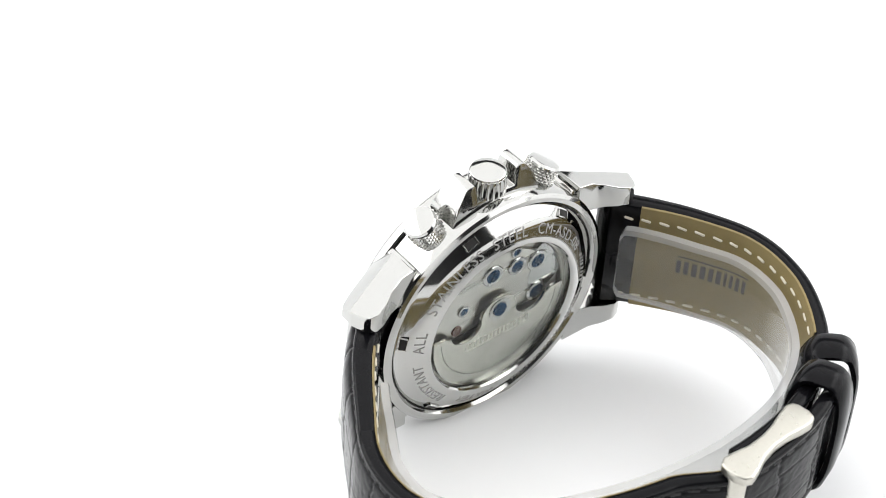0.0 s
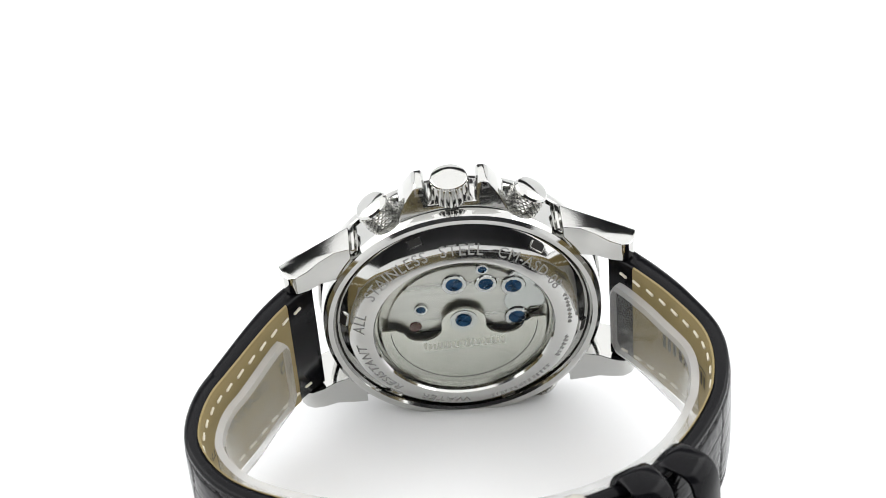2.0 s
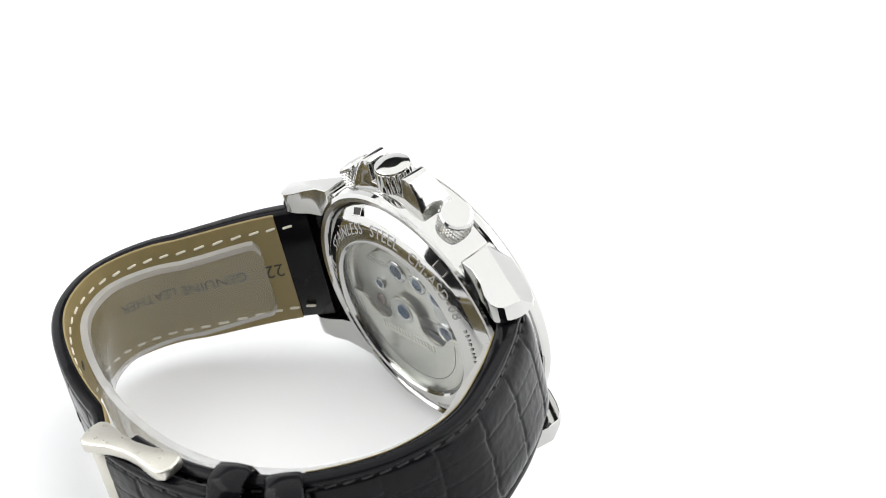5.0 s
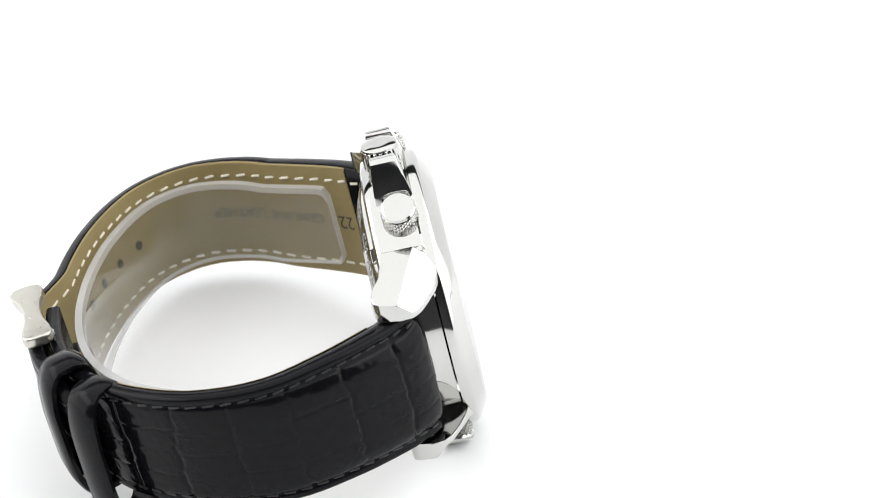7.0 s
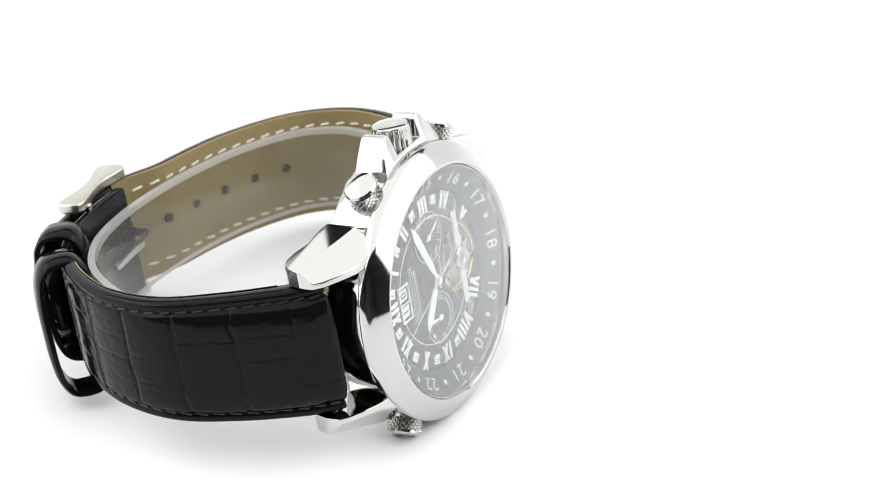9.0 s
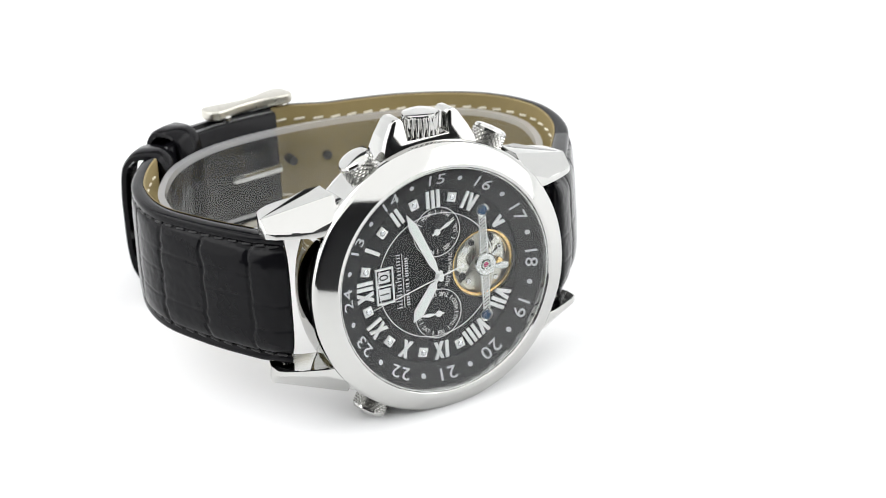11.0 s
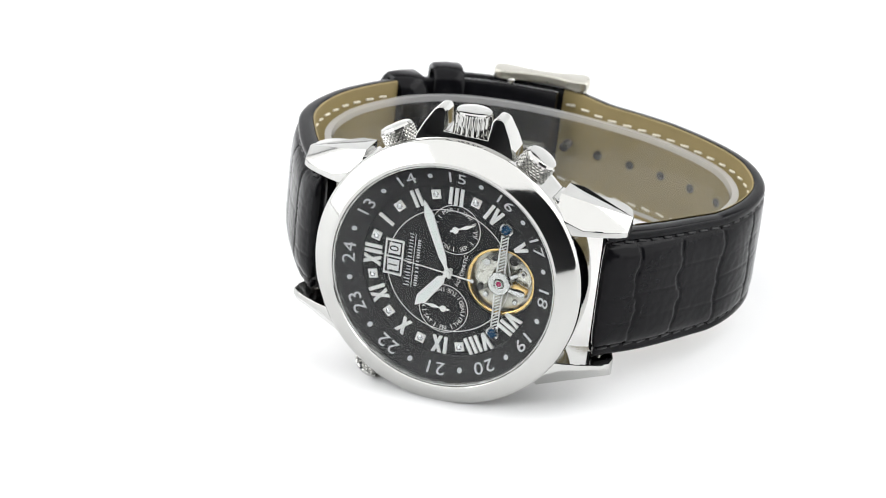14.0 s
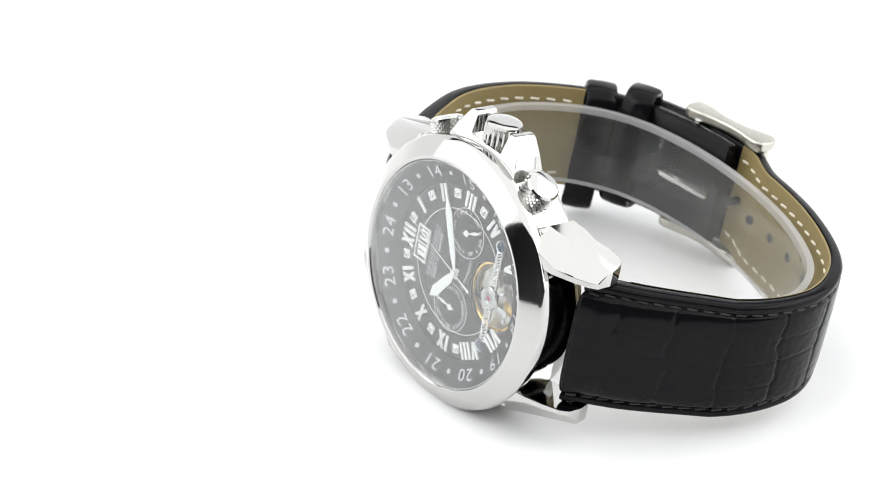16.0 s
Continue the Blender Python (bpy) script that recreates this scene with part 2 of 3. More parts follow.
def build_case():
    body = lathe([(19.0, -2.2), (22.1, -2.2), (22.4, -2.5), (22.5, -7.9), (22.5, -8.8), (22.2, -9.8), (21.6, -10.15), (20.8, -10.1), (20.4, -9.6), (20.4, -5.0), (19.0, -5.0)], 160)
    case = part("case", body, STEEL, watch, "mirror-polished stainless steel case")
    bez = lathe([(19.05, -1.0), (19.05, 0.85), (19.25, 1.1), (19.7, 1.12), (22.3, -0.5), (22.8, -0.95), (22.95, -1.35), (22.95, -2.4), (22.75, -2.7), (19.5, -2.7)], 180)
    part("bezel", bez, STEEL, case, "broad polished sloping bezel")
    # lugs: side outline in (x, z), drawn out across y; the outer face slopes in to the tip, its front edge is chamfered
    outline = [(16.7, -1.5), (18.6, -1.3), (21.6, -2.2), (24.6, -3.6), (26.9, -5.0), (28.0, -6.2), (28.05, -8.6), (27.3, -10.9), (26.6, -11.7), (25.4, -12.0),
               (23.6, -11.4), (21.6, -10.2), (19.2, -9.5), (16.7, -9.3)]
    for sx in (1, -1):
        for sy in (1, -1):
            bm = prism(outline, 0.0, 1.0)
            bmesh.ops.bisect_plane(bm, geom=bm.verts[:] + bm.edges[:] + bm.faces[:], plane_co=(17.0, -4.2, 0.5), plane_no=(0.36, 1.0, 0))

            def f(p):
                k = max(0.0, p.x - 18.4)
                top = 17.2 - 0.42 * k + 0.010 * k * k
                edge = -4.2 - 0.36 * max(0.0, p.x - 17.0)
                top = max(12.2, top - 1.0 * max(0.0, p.y - edge))
                return sx * p.x, sy * (11.25 + p.z * (top - 11.25)), p.y
            warp(bm, f)
            bmesh.ops.recalc_face_normals(bm, faces=bm.faces)
            sharp = [e for e in bm.edges if len(e.link_faces) == 2 and e.calc_face_angle(0.0) > 0.45]
            bmesh.ops.bevel(bm, geom=sharp, offset=0.16, segments=2, affect="EDGES", profile=0.6)
            part("lug", bm, STEEL, case, angle=16)
            # the small step between the lug's root and the case's flank
            bm = prism([(14.9, 13.6), (15.3, 16.15), (15.9, 16.5), (16.9, 16.2), (16.9, 13.4)], -8.6, -2.75, 0.15, 2)
            warp(bm, lambda p: (sx * p.x, sy * p.y, p.z))
            bmesh.ops.recalc_face_normals(bm, faces=bm.faces)
            part("lug_step", bm, STEEL, case)
    # spring bars
    for sx in (1, -1):
        part("spring_bar", moved(disc(0.8, -11.3, 11.3, 0.1, 20), pose(sx * 25.2, 0, -8.6, 90, 0, 0)), STEEL, case)
    # crown guard: a waisted block that rises to two blunt horns beside the crown
    right = [(3.75, 23.6), (3.95, 26.6), (4.35, 27.2), (5.3, 27.2), (5.9, 26.8), (7.3, 24.4), (8.2, 22.3), (8.5, 20.8), (8.5, 17.0)]
    pts = [(x + 0.15, y) for x, y in right] + [(0.15 - x, y) for x, y in reversed(right)]
    bm = prism(pts, -8.4, -2.3, 0.22, 2)

    def taper(p):
        k = max(0.0, p.y - 21.5)
        return p.x, p.y, p.z + (-0.26 * k if p.z > -5.2 else 0.11 * k)
    warp(bm, taper)
    bmesh.ops.recalc_face_normals(bm, faces=bm.faces)
    part("crown_guard", bm, STEEL, case, "polished steel guard with two horns beside the crown")
    return case


def fluted(r, z0, z1, count, depth):
    """A crown: a drum with rounded flutes and a slightly domed top."""
    n = count * 8
    levels = [(z0, 0.86, 0), (z0 + 0.3, 1.0, 1), (z1 - 1.0, 1.0, 1), (z1 - 0.55, 0.97, 0.5), (z1 - 0.5, 0.94, 0), (z1 - 0.15, 0.93, 0), (z1, 0.86, 0), (z1 + 0.08, 0.4, 0)]
    V, Fc = [], []
    for z, k, fl in levels:
        for i in range(n):
            a = 2 * math.pi * i / n
            rr = r * k - depth * fl * (0.5 - 0.5 * math.cos(a * count)) ** 2
            V.append((rr * math.cos(a), rr * math.sin(a), z))
    for q in range(len(levels) - 1):
        for i in range(n):
            j = (i + 1) % n
            Fc.append((q * n + i, q * n + j, q * n + n + j, q * n + n + i))
    Fc.append(tuple(range((len(levels) - 1) * n, len(levels) * n)))
    Fc.append(tuple(range(n)))
    return V, Fc


def knurled(r, z0, z1, nx=30, nz=6):
    """A knurled drum: a lattice of small pyramids round a cylinder."""
    V, Fc = [], []
    n = nx * 2
    rows = nz * 2 + 1
    for q in range(rows):
        z = z0 + (z1 - z0) * q / (rows - 1)
        for i in range(n):
            a = 2 * math.pi * i / n
            peak = (i + q) % 2 == 0
            rr = r - (0.0 if peak else 0.36)
            V.append((rr * math.cos(a), rr * math.sin(a), z))
    for q in range(rows - 1):
        for i in range(n):
            j = (i + 1) % n
            a, b, c, d = q * n + i, q * n + j, q * n + n + j, q * n + n + i
            if (i + q) % 2 == 0:
                Fc += [(a, b, d), (b, c, d)]
            else:
                Fc += [(a, b, c), (a, c, d)]
    Fc.append(tuple(range(n)))
    Fc.append(tuple(range((rows - 1) * n, rows * n)))
    return V, Fc


def at_rim(r, phi, z):
    """Puts a thing that stands along +z on the case's rim, pointing outward at the dial angle phi."""
    d = Vector((*polar(phi), 0))
    q = d.to_track_quat("Z", "Y").to_matrix().to_4x4()
    return Matrix.Translation((d.x * r, d.y * r, z)) @ q


def placed(vf, m):
    return [tuple(m @ Vector(v)) for v in vf[0]], vf[1]


def build_crown_and_pushers():
    m = at_rim(0, 90, -5.9)
    crown = part("crown", placed(fluted(3.1, 23.0, 27.2, 20, 0.42), Matrix.Translation((0.3, 0, 0)) @ m), STEEL, watch, "fluted polished steel crown", angle=40)
    part("stem", moved(disc(1.9, 20.5, 24.2, 0.1, 28), Matrix.Translation((0.3, 0, 0)) @ m), BRUSHED, crown)
    for phi, top in ((60.5, 25.6), (120, 25.9), (301, 25.6)):
        m = at_rim(0, phi, -5.0)
        p = part("pusher", placed(knurled(2.95, top - 4.3, top - 0.85, 20, 4), m), KNURL, watch, "knurled steel pusher with domed cap", smooth=False)
        cap = lathe([(0, top + 0.05), (1.6, top), (2.5, top - 0.25), (2.75, top - 0.6), (2.72, top - 1.0), (0, top - 1.0)], 40, closed=False)
        part("cap", moved(cap, m), STEEL, p)
        part("stem", moved(disc(2.2, 20.2, top - 4.2, 0.1, 28), m), STEEL, p)


def roman(chars, h=2.9, w=0.62):
    """Bars of a Roman numeral, centred, its top along +y."""
    adv = {"I": 0.95, "V": 1.9, "X": 2.0}
    total = sum(adv[c] for c in chars)
    x = -total / 2
    bms = []
    for c in chars:
        a = adv[c]
        mid = x + a / 2

        def bar(x0, x1):
            return prism([(x0 - w / 2, -h / 2), (x0 + w / 2, -h / 2), (x1 + w / 2, h / 2), (x1 - w / 2, h / 2)], 0, 0.28, 0.05, 1)
        if c == "I":
            bms.append(bar(mid, mid))
        elif c == "V":
            bms += [bar(mid, mid - 0.6), bar(mid, mid + 0.6)]
        else:
            bms += [bar(mid - 0.6, mid + 0.6), bar(mid + 0.6, mid - 0.6)]
        x += a
    return merge(*bms)


def facing(phi, r, z, flip=False):
    """Pose on the dial at radius r, y pointing outward."""
    d = polar(phi)
    turn = math.degrees(math.atan2(d[1], d[0])) - 90 + (180 if flip else 0)
    return pose(d[0] * r, d[1] * r, z, 0, 0, turn)


DZ = -2.55      # the dial's face
RZ = -0.22      # the twenty-four-hour ring's face, outer edge


def ring_z(r):
    return -1.78 + (r - 14.9) * 0.43


def build_dial():
    # the plate has a round hole for the open balance
    n = 96
    cx, hr = 8.9, 5.95
    bm = bmesh.new()
    outer = [bm.verts.new((15.2 * math.cos(2 * math.pi * i / n), 15.2 * math.sin(2 * math.pi * i / n), DZ)) for i in range(n)]
    inner = [bm.verts.new((cx + hr * math.cos(2 * math.pi * i / n), hr * math.sin(2 * math.pi * i / n), DZ)) for i in range(n)]
    low = [bm.verts.new((v.co.x, v.co.y, DZ - 0.5)) for v in inner]
    for i in range(n):
        j = (i + 1) % n
        bm.faces.new((outer[i], outer[j], inner[j], inner[i]))
        bm.faces.new((inner[i], inner[j], low[j], low[i]))
    dial = part("dial", bm, BLACK_DIAL, watch, "black dial with open balance and Roman numerals")
    part("hour_ring", lathe([(14.9, -2.75), (14.9, -1.85), (15.05, ring_z(15.05)), (18.65, RZ), (19.05, RZ + 0.1), (19.05, -2.75)], 160), BLACK_RING, dial)
    part("rehaut", lathe([(18.6, RZ), (18.85, 0.75), (19.1, 0.75), (19.1, RZ)], 160), STEEL, dial, "thin polished inner ring")
    for k in range(12):
        words = str(13 + k)
        phi = 30 * (k + 1)
        t = on_dial(warp(text_bm(words, 2.75, 0.03, 1.12), lambda p: (p.x * 1.3, p.y, p.z)), 16.8, phi, 0.0)
        warp(t, lambda p: (p.x, p.y, p.z + ring_z(math.hypot(p.x, p.y)) + 0.03))
        part("numeral", t, GREY_PRINT, dial)
        d = polar(phi + 15)
        spot = moved(disc(0.42, 0, 0.05, 0.01, 20), pose(d[0] * 16.9, d[1] * 16.9, 0.03))
        part("dot", warp(spot, lambda p: (p.x, p.y, p.z + ring_z(math.hypot(p.x, p.y)))), GREY_PRINT, dial)
    for chars, hour in (("XII", 0), ("I", 1), ("II", 2), ("III", 3), ("IV", 4), ("V", 5), ("VII", 7), ("VIII", 8), ("IX", 9), ("X", 10), ("XI", 11)):
        h = 2.2 if hour == 5 else 3.0
        part("roman_numeral", moved(roman(chars, h), facing(hour * 30, 13.2 if hour != 5 else 13.5, DZ + 0.02)), APPLIED, dial)
    for phi in (15, 45, 75, 105, 255, 285, 315, 345):
        m = facing(phi, 13.3, DZ + 0.02)
        marker = part("marker", moved(box(-0.78, 0.78, -0.78, 0.78, 0, 0.25, 0.06), m), APPLIED, dial, "small square marker set with a clear stone")
        gem = lathe([(0.0, 0.50), (0.28, 0.50), (0.52, 0.34), (0.48, 0.24), (0, 0.24)], 10, closed=False)
        part("stone", moved(gem, m), GEM, marker, smooth=False)
    part("track_line", lathe([(10.55, DZ + 0.01), (10.68, DZ + 0.01), (10.68, DZ + 0.04), (10.55, DZ + 0.04)], 140), WHITE_PRINT, dial)
    # sub-dials
    for name, x, y, words, first, step in (("month_dial", 0.45, 7.4, ("JAN", "MAR", "MAY", "JUL", "SEP", "NOV"), 0, 60),
                                           ("day_dial", -0.1, -6.75, ("SUN", "MON", "TUE", "WED", "THU", "FRI", "SAT"), 8, 360 / 7)):
        sub = part(name, moved(lathe([(4.15, 0.01), (4.27, 0.01), (4.27, 0.04), (4.15, 0.04)], 80), pose(x, y, DZ)), WHITE_PRINT, dial, "small round calendar sub-dial")
        for i, w in enumerate(words):
            phi = first + step * i
            inw = name == "day_dial" or 90 < phi % 360 < 260
            bm = on_dial(text_bm(w, 1.0, 0.02, 1.0), 3.42, phi, DZ + 0.025, inw)
            part("word", moved(bm, pose(x, y, 0)), WHITE_PRINT, sub)
            part("tick", moved(box(-0.06, 0.06, -0.4, 0.4, 0.01, 0.035), pose(x, y, DZ) @ facing(phi + step / 2, 3.4, 0)), WHITE_PRINT, sub)
    for x, y, tx, ty in ((0.45, 7.4, 3.8, 9.0), (-0.1, -6.75, -3.5, -6.55)):
        L = math.hypot(tx - x, ty - y)
        turn = math.degrees(math.atan2(ty - y, tx - x))
        bm = merge(prism([(-1.0, -0.12), (0, -0.2), (L * 0.25, -0.1), (L * 0.55, -0.32), (L, -0.03), (L, 0.03), (L * 0.55, 0.32), (L * 0.25, 0.1), (0, 0.2), (-1.0, 0.12)], 0.1, 0.2),
                   disc(0.55, 0.08, 0.32, 0.05, 24))
        part("pointer", moved(bm, pose(x, y, DZ, 0, 0, turn)), APPLIED, dial)
    # big date: two windows in a bright frame, read along the crown's axis
    date = part("date_window", merge(box(-11.15, -10.9, -2.55, 3.15, DZ, DZ + 0.3), box(-8.2, -7.95, -2.55, 3.15, DZ, DZ + 0.3), box(-11.15, -7.95, -2.8, -2.5, DZ, DZ + 0.3),
                                     box(-11.15, -7.95, 3.1, 3.4, DZ, DZ + 0.3), box(-11.15, -7.95, 0.2, 0.4, DZ, DZ + 0.25)), APPLIED, dial, "bright framed big-date window")
    for y, ch in ((1.75, "0"), (-1.15, "1")):
        part("date_disc", box(-10.55, -8.55, y - 0.95, y + 0.95, DZ + 0.02, DZ + 0.05), WHITE_PRINT, date)
        part("digit", moved(text_bm(ch, 2.3, 0.02), pose(-9.55, y, DZ + 0.075, 0, 0, 90)), BLACK_RING, date)
    # maker's name and line, as plain bars
    rnd = random.Random(4)
    y = -4.2
    name_bars = []
    while y < 5.0:
        w = rnd.uniform(0.34, 0.5)
        name_bars.append(box(-7.2 + rnd.choice((-0.35, 0.0, 0.0, 0.1)), -6.5, y, y + w * 0.42, DZ + 0.01, DZ + 0.04))
        y += w + 0.16
    name_bars.append(box(-6.2, -6.08, -4.3, 5.1, DZ + 0.01, DZ + 0.04))
    part("name_bars", merge(*name_bars), GREY_PRINT, dial)
    y = -4.0
    line_bars = []
    while y < 4.0:
        line_bars.append(box(-5.7, -5.15, y, y + 0.22, DZ + 0.01, DZ + 0.04))
        y += 0.2 + rnd.choice((0.2, 0.22, 0.26, 0.5))
    part("line_bars", merge(*line_bars), GREY_PRINT, dial)
    part("word", moved(warp(text_bm("AUTOMATIC", 0.95, 0.02, 1.1), lambda p: (p.x, p.y + 0.03 * p.x * p.x, p.z)), pose(2.45, 0.5, DZ + 0.03, 0, 0, 79)), WHITE_PRINT, dial)
    return dial


def hand_outline(L, w, tail):
    return [(-tail, -0.28), (0, -0.42), (1.2, -0.3), (L * 0.22, -w), (L * 0.80, -w * 1.25), (L, -0.04), (L, 0.04), (L * 0.80, w * 1.25), (L * 0.22, w), (1.2, 0.3), (0, 0.42), (-tail, 0.28)]


SECOND_AXIS = (0.15, -0.05)


def build_pointers():
    for name, L, w, phi, z in (("hour_hand", 8.7, 0.78, 306, DZ + 0.45), ("minute_hand", 12.9, 0.66, 65.5, DZ + 0.72)):
        d = polar(phi)
        m = pose(*SECOND_AXIS, z, 0, 0, math.degrees(math.atan2(d[1], d[0])))
        bm = prism(hand_outline(L, w, 1.0), 0, 0.14, 0.03, 1)
        h = part(name, moved(merge(bm, disc(0.75, 0, 0.16, 0.04, 28)), m), APPLIED, watch, "bright faceted steel pointer with pale lume")
        for a, b in ((0.26, 0.42), (0.45, 0.93)):
            k = (L * a, L * b)
            tip = 0.05 if b > 0.9 else w * 0.72
            pts = [(k[0], -w * 0.62), (L * 0.78 if b > 0.9 else k[1], -w * 0.82), (k[1], -tip), (k[1], tip), (L * 0.78 if b > 0.9 else k[1], w * 0.82), (k[0], w * 0.62)]
            if b < 0.9:
                pts = [(k[0], -w * 0.62), (k[1], -w * 0.7), (k[1], w * 0.7), (k[0], w * 0.62)]
            part("lume", moved(prism(pts, 0.13, 0.17), m), LUME, h)
    sec = merge(prism([(-4.4, -0.16), (-1.0, -0.1), (12.9, -0.035), (12.9, 0.035), (-1.0, 0.1), (-4.4, 0.16)], 0, 0.07),
                disc(0.55, -0.02, 0.3, 0.06, 28), moved(disc(0.34, 0.0, 0.09, 0.02, 16), pose(-4.3, 0, 0)))
    return part("second_hand", sec, APPLIED, watch, "thin bright steel sweep pointer")


def screw(name, x, y, z, r, parent, turn=30.0, ring=True, face=1):
    """A blued slotted screw head, in a polished countersink."""
    def half(s):
        k = 16
        pts = [(r * math.cos(math.pi * i / k) , s * (0.09 * r + 0.91 * r * math.sin(math.pi * i / k))) for i in range(k + 1)]
        return prism(pts if s > 0 else list(reversed(pts)), 0.0, 0.28, 0.03, 1)
    m = pose(x, y, z, 0 if face > 0 else 180, 0, turn)
    s = part(name, moved(merge(half(1), half(-1), disc(r * 0.95, 0.0, 0.16, 0.02, 28)), m), BLUED, parent, "blued steel slotted screw")
    if ring:
        part("countersink", moved(lathe([(r * 1.03, -0.3), (r * 1.5, -0.3), (r * 1.5, 0.12), (r * 1.42, 0.2), (r * 1.03, 0.1)], 36), m), STEEL, s)
    return s


def gear(r, z0, z1, teeth, depth=0.3, hole=0.3):
    pts = []
    for i in range(teeth):
        for k, rr in ((0.0, r - depth), (0.3, r - depth), (0.5, r), (0.75, r)):
            a = 2 * math.pi * (i + k) / teeth
            pts.append((rr * math.cos(a), rr * math.sin(a)))
    return prism(pts, z0, z1)


def build_open_balance():
    cx = 8.9
    ob = part("open_balance", moved(lathe([(0, -3.6), (6.2, -3.6), (6.2, -2.3), (5.95, -2.3), (5.95, -3.4), (0, -3.4)], 80, closed=False), pose(cx, 0, 0)), SATIN, watch, "open balance aperture with skeleton bridge")
    ob.location.z = -1.3 * MM
    part("rim", moved(lathe([(5.3, -2.35), (5.3, -1.95), (5.45, -1.85), (5.75, -1.85), (5.85, -1.95), (5.85, -2.35)], 90), pose(cx, 0, 0)), GOLD, ob, "thin gilt balance rim")
    part("plate", moved(prism([(-4.6, -0.6), (-4.2, 2.2), (-2.4, 4.3), (-0.9, 4.6), (-0.7, 1.4), (-2.0, -0.4), (-3.2, -1.8)], -3.3, -2.5, 0.12), pose(cx, 0, 0)), BRUSHED, ob)
    part("plate", moved(prism([(-3.9, -3.0), (-1.6, -1.2), (0.4, -2.0), (2.8, -1.6), (4.4, -2.2), (2.8, -4.4), (0, -5.0), (-2.4, -4.6)], -3.3, -2.6, 0.12), pose(cx, 0, 0)), SATIN, ob)
    part("plate", moved(prism([(1.2, 4.9), (1.0, 2.2), (2.2, 0.4), (4.6, -0.6), (5.1, 1.4), (4.0, 3.8)], -3.3, -2.55, 0.12), pose(cx, 0, 0)), BRUSHED, ob)
    for x, y, r in ((-2.9, 2.6, 0.65), (3.5, 1.9, 0.5), (-2.5, -3.0, 0.5), (2.6, -3.3, 0.45)):
        part("boss", moved(disc(r, -2.6, -2.3, 0.08, 24), pose(cx + x, y, 0)), STEEL, ob)
    # holes are dark discs on the plates, coloured as the shade inside
    for x, y, r in ((3.5, 1.9, 0.25), (-1.6, 3.6, 0.5), (1.7, 3.9, 0.85), (-3.6, -1.9, 0.6)):
        part("hole", moved(disc(r, -2.6, -2.28, 0.02, 24), pose(cx + x, y, 0)), DARK, ob)
    part("wheel", moved(gear(1.5, -3.3, -2.9, 30), pose(cx + 3.0, -1.0, 0)), GOLD, ob, "small brass wheel")
    # braided bridge with screws at both ends
    bars = [prism([(-0.62, -9.0), (-0.42, -9.0), (-0.55, 0), (-0.42, 9.0), (-0.62, 9.0), (-0.85, 0)], -1.45, -1.05, 0.05, 1),
            prism([(0.42, -9.0), (0.62, -9.0), (0.85, 0), (0.62, 9.0), (0.42, 9.0), (0.55, 0)], -1.45, -1.05, 0.05, 1)]
    for k in range(12):
        for s in (1, -1):
            y = s * (2.15 + k * 0.55)
            bars.append(prism([(-0.6, y - 0.30), (-0.25, y - 0.30), (0.6, y + 0.30), (0.25, y + 0.30)], -1.4, -1.0, 0.06, 1))
    part("bridge", moved(merge(*bars), pose(cx, 0.1, 0)), APPLIED, ob, "narrow twisted steel bridge")
    hub = part("hub", moved(lathe([(0.75, -1.2), (1.95, -1.2), (1.95, -0.75), (1.8, -0.62), (0.95, -0.62), (0.75, -0.8)], 56), pose(cx, 0, 0)), STEEL, ob)
    part("collar", moved(lathe([(0.42, -1.1), (0.66, -1.1), (0.62, -0.62), (0.46, -0.62)], 30), pose(cx, 0, 0)), STEEL, ob)
    part("jewel", moved(disc(0.45, -1.1, -0.66, 0.08, 24), pose(cx, 0, 0)), RUBY, ob, "dark red jewel")
    part("regulator", moved(prism([(0, -0.45), (1.6, -0.42), (2.9, -0.62), (3.7, -0.5), (3.9, 0), (3.7, 0.5), (2.9, 0.62), (1.6, 0.42), (0, 0.45)], -1.3, -1.0, 0.08), pose(cx + 0.6, -0.6, 0, 0, 0, -8)), STEEL, ob)
    part("regulator", moved(prism([(1.6, -0.35), (3.4, -0.42), (3.7, 0), (3.4, 0.42), (1.6, 0.35)], -1.35, -1.05, 0.08), pose(cx, 0, 0, 0, 0, 38)), STEEL, ob)
    for x, y in ((8.95, 9.4), (8.75, -9.0)):
        screw("screw", x, y, -1.15, 0.78, ob, 50)


def build_crystal():
    cr = part("crystal", lathe([(0, 1.2), (17.5, 1.2), (18.95, 1.0), (19.05, 0.8), (19.05, 0.2), (0, 0.2)], 128, closed=False), CRYSTAL, watch, "flat clear watch crystal")
    cr.visible_shadow = False


def back_text(words, size, psi, r, spacing=1.05, depth=0.05):
    """Words round the case back, read from behind, tops outward; psi in degrees clockwise from the crown side."""
    def f(p):
        a = radians(psi) + p.x / r
        rr = r + p.y
        return -rr * math.sin(a), rr * math.cos(a), back_z(rr) - 0.02 - p.z
    bm = warp(text_bm(words, size, depth, spacing), f)
    bmesh.ops.recalc_face_normals(bm, faces=bm.faces)
    return bm


def back_z(r):
    return -10.9 + max(0.0, r - 15.0) * 0.38


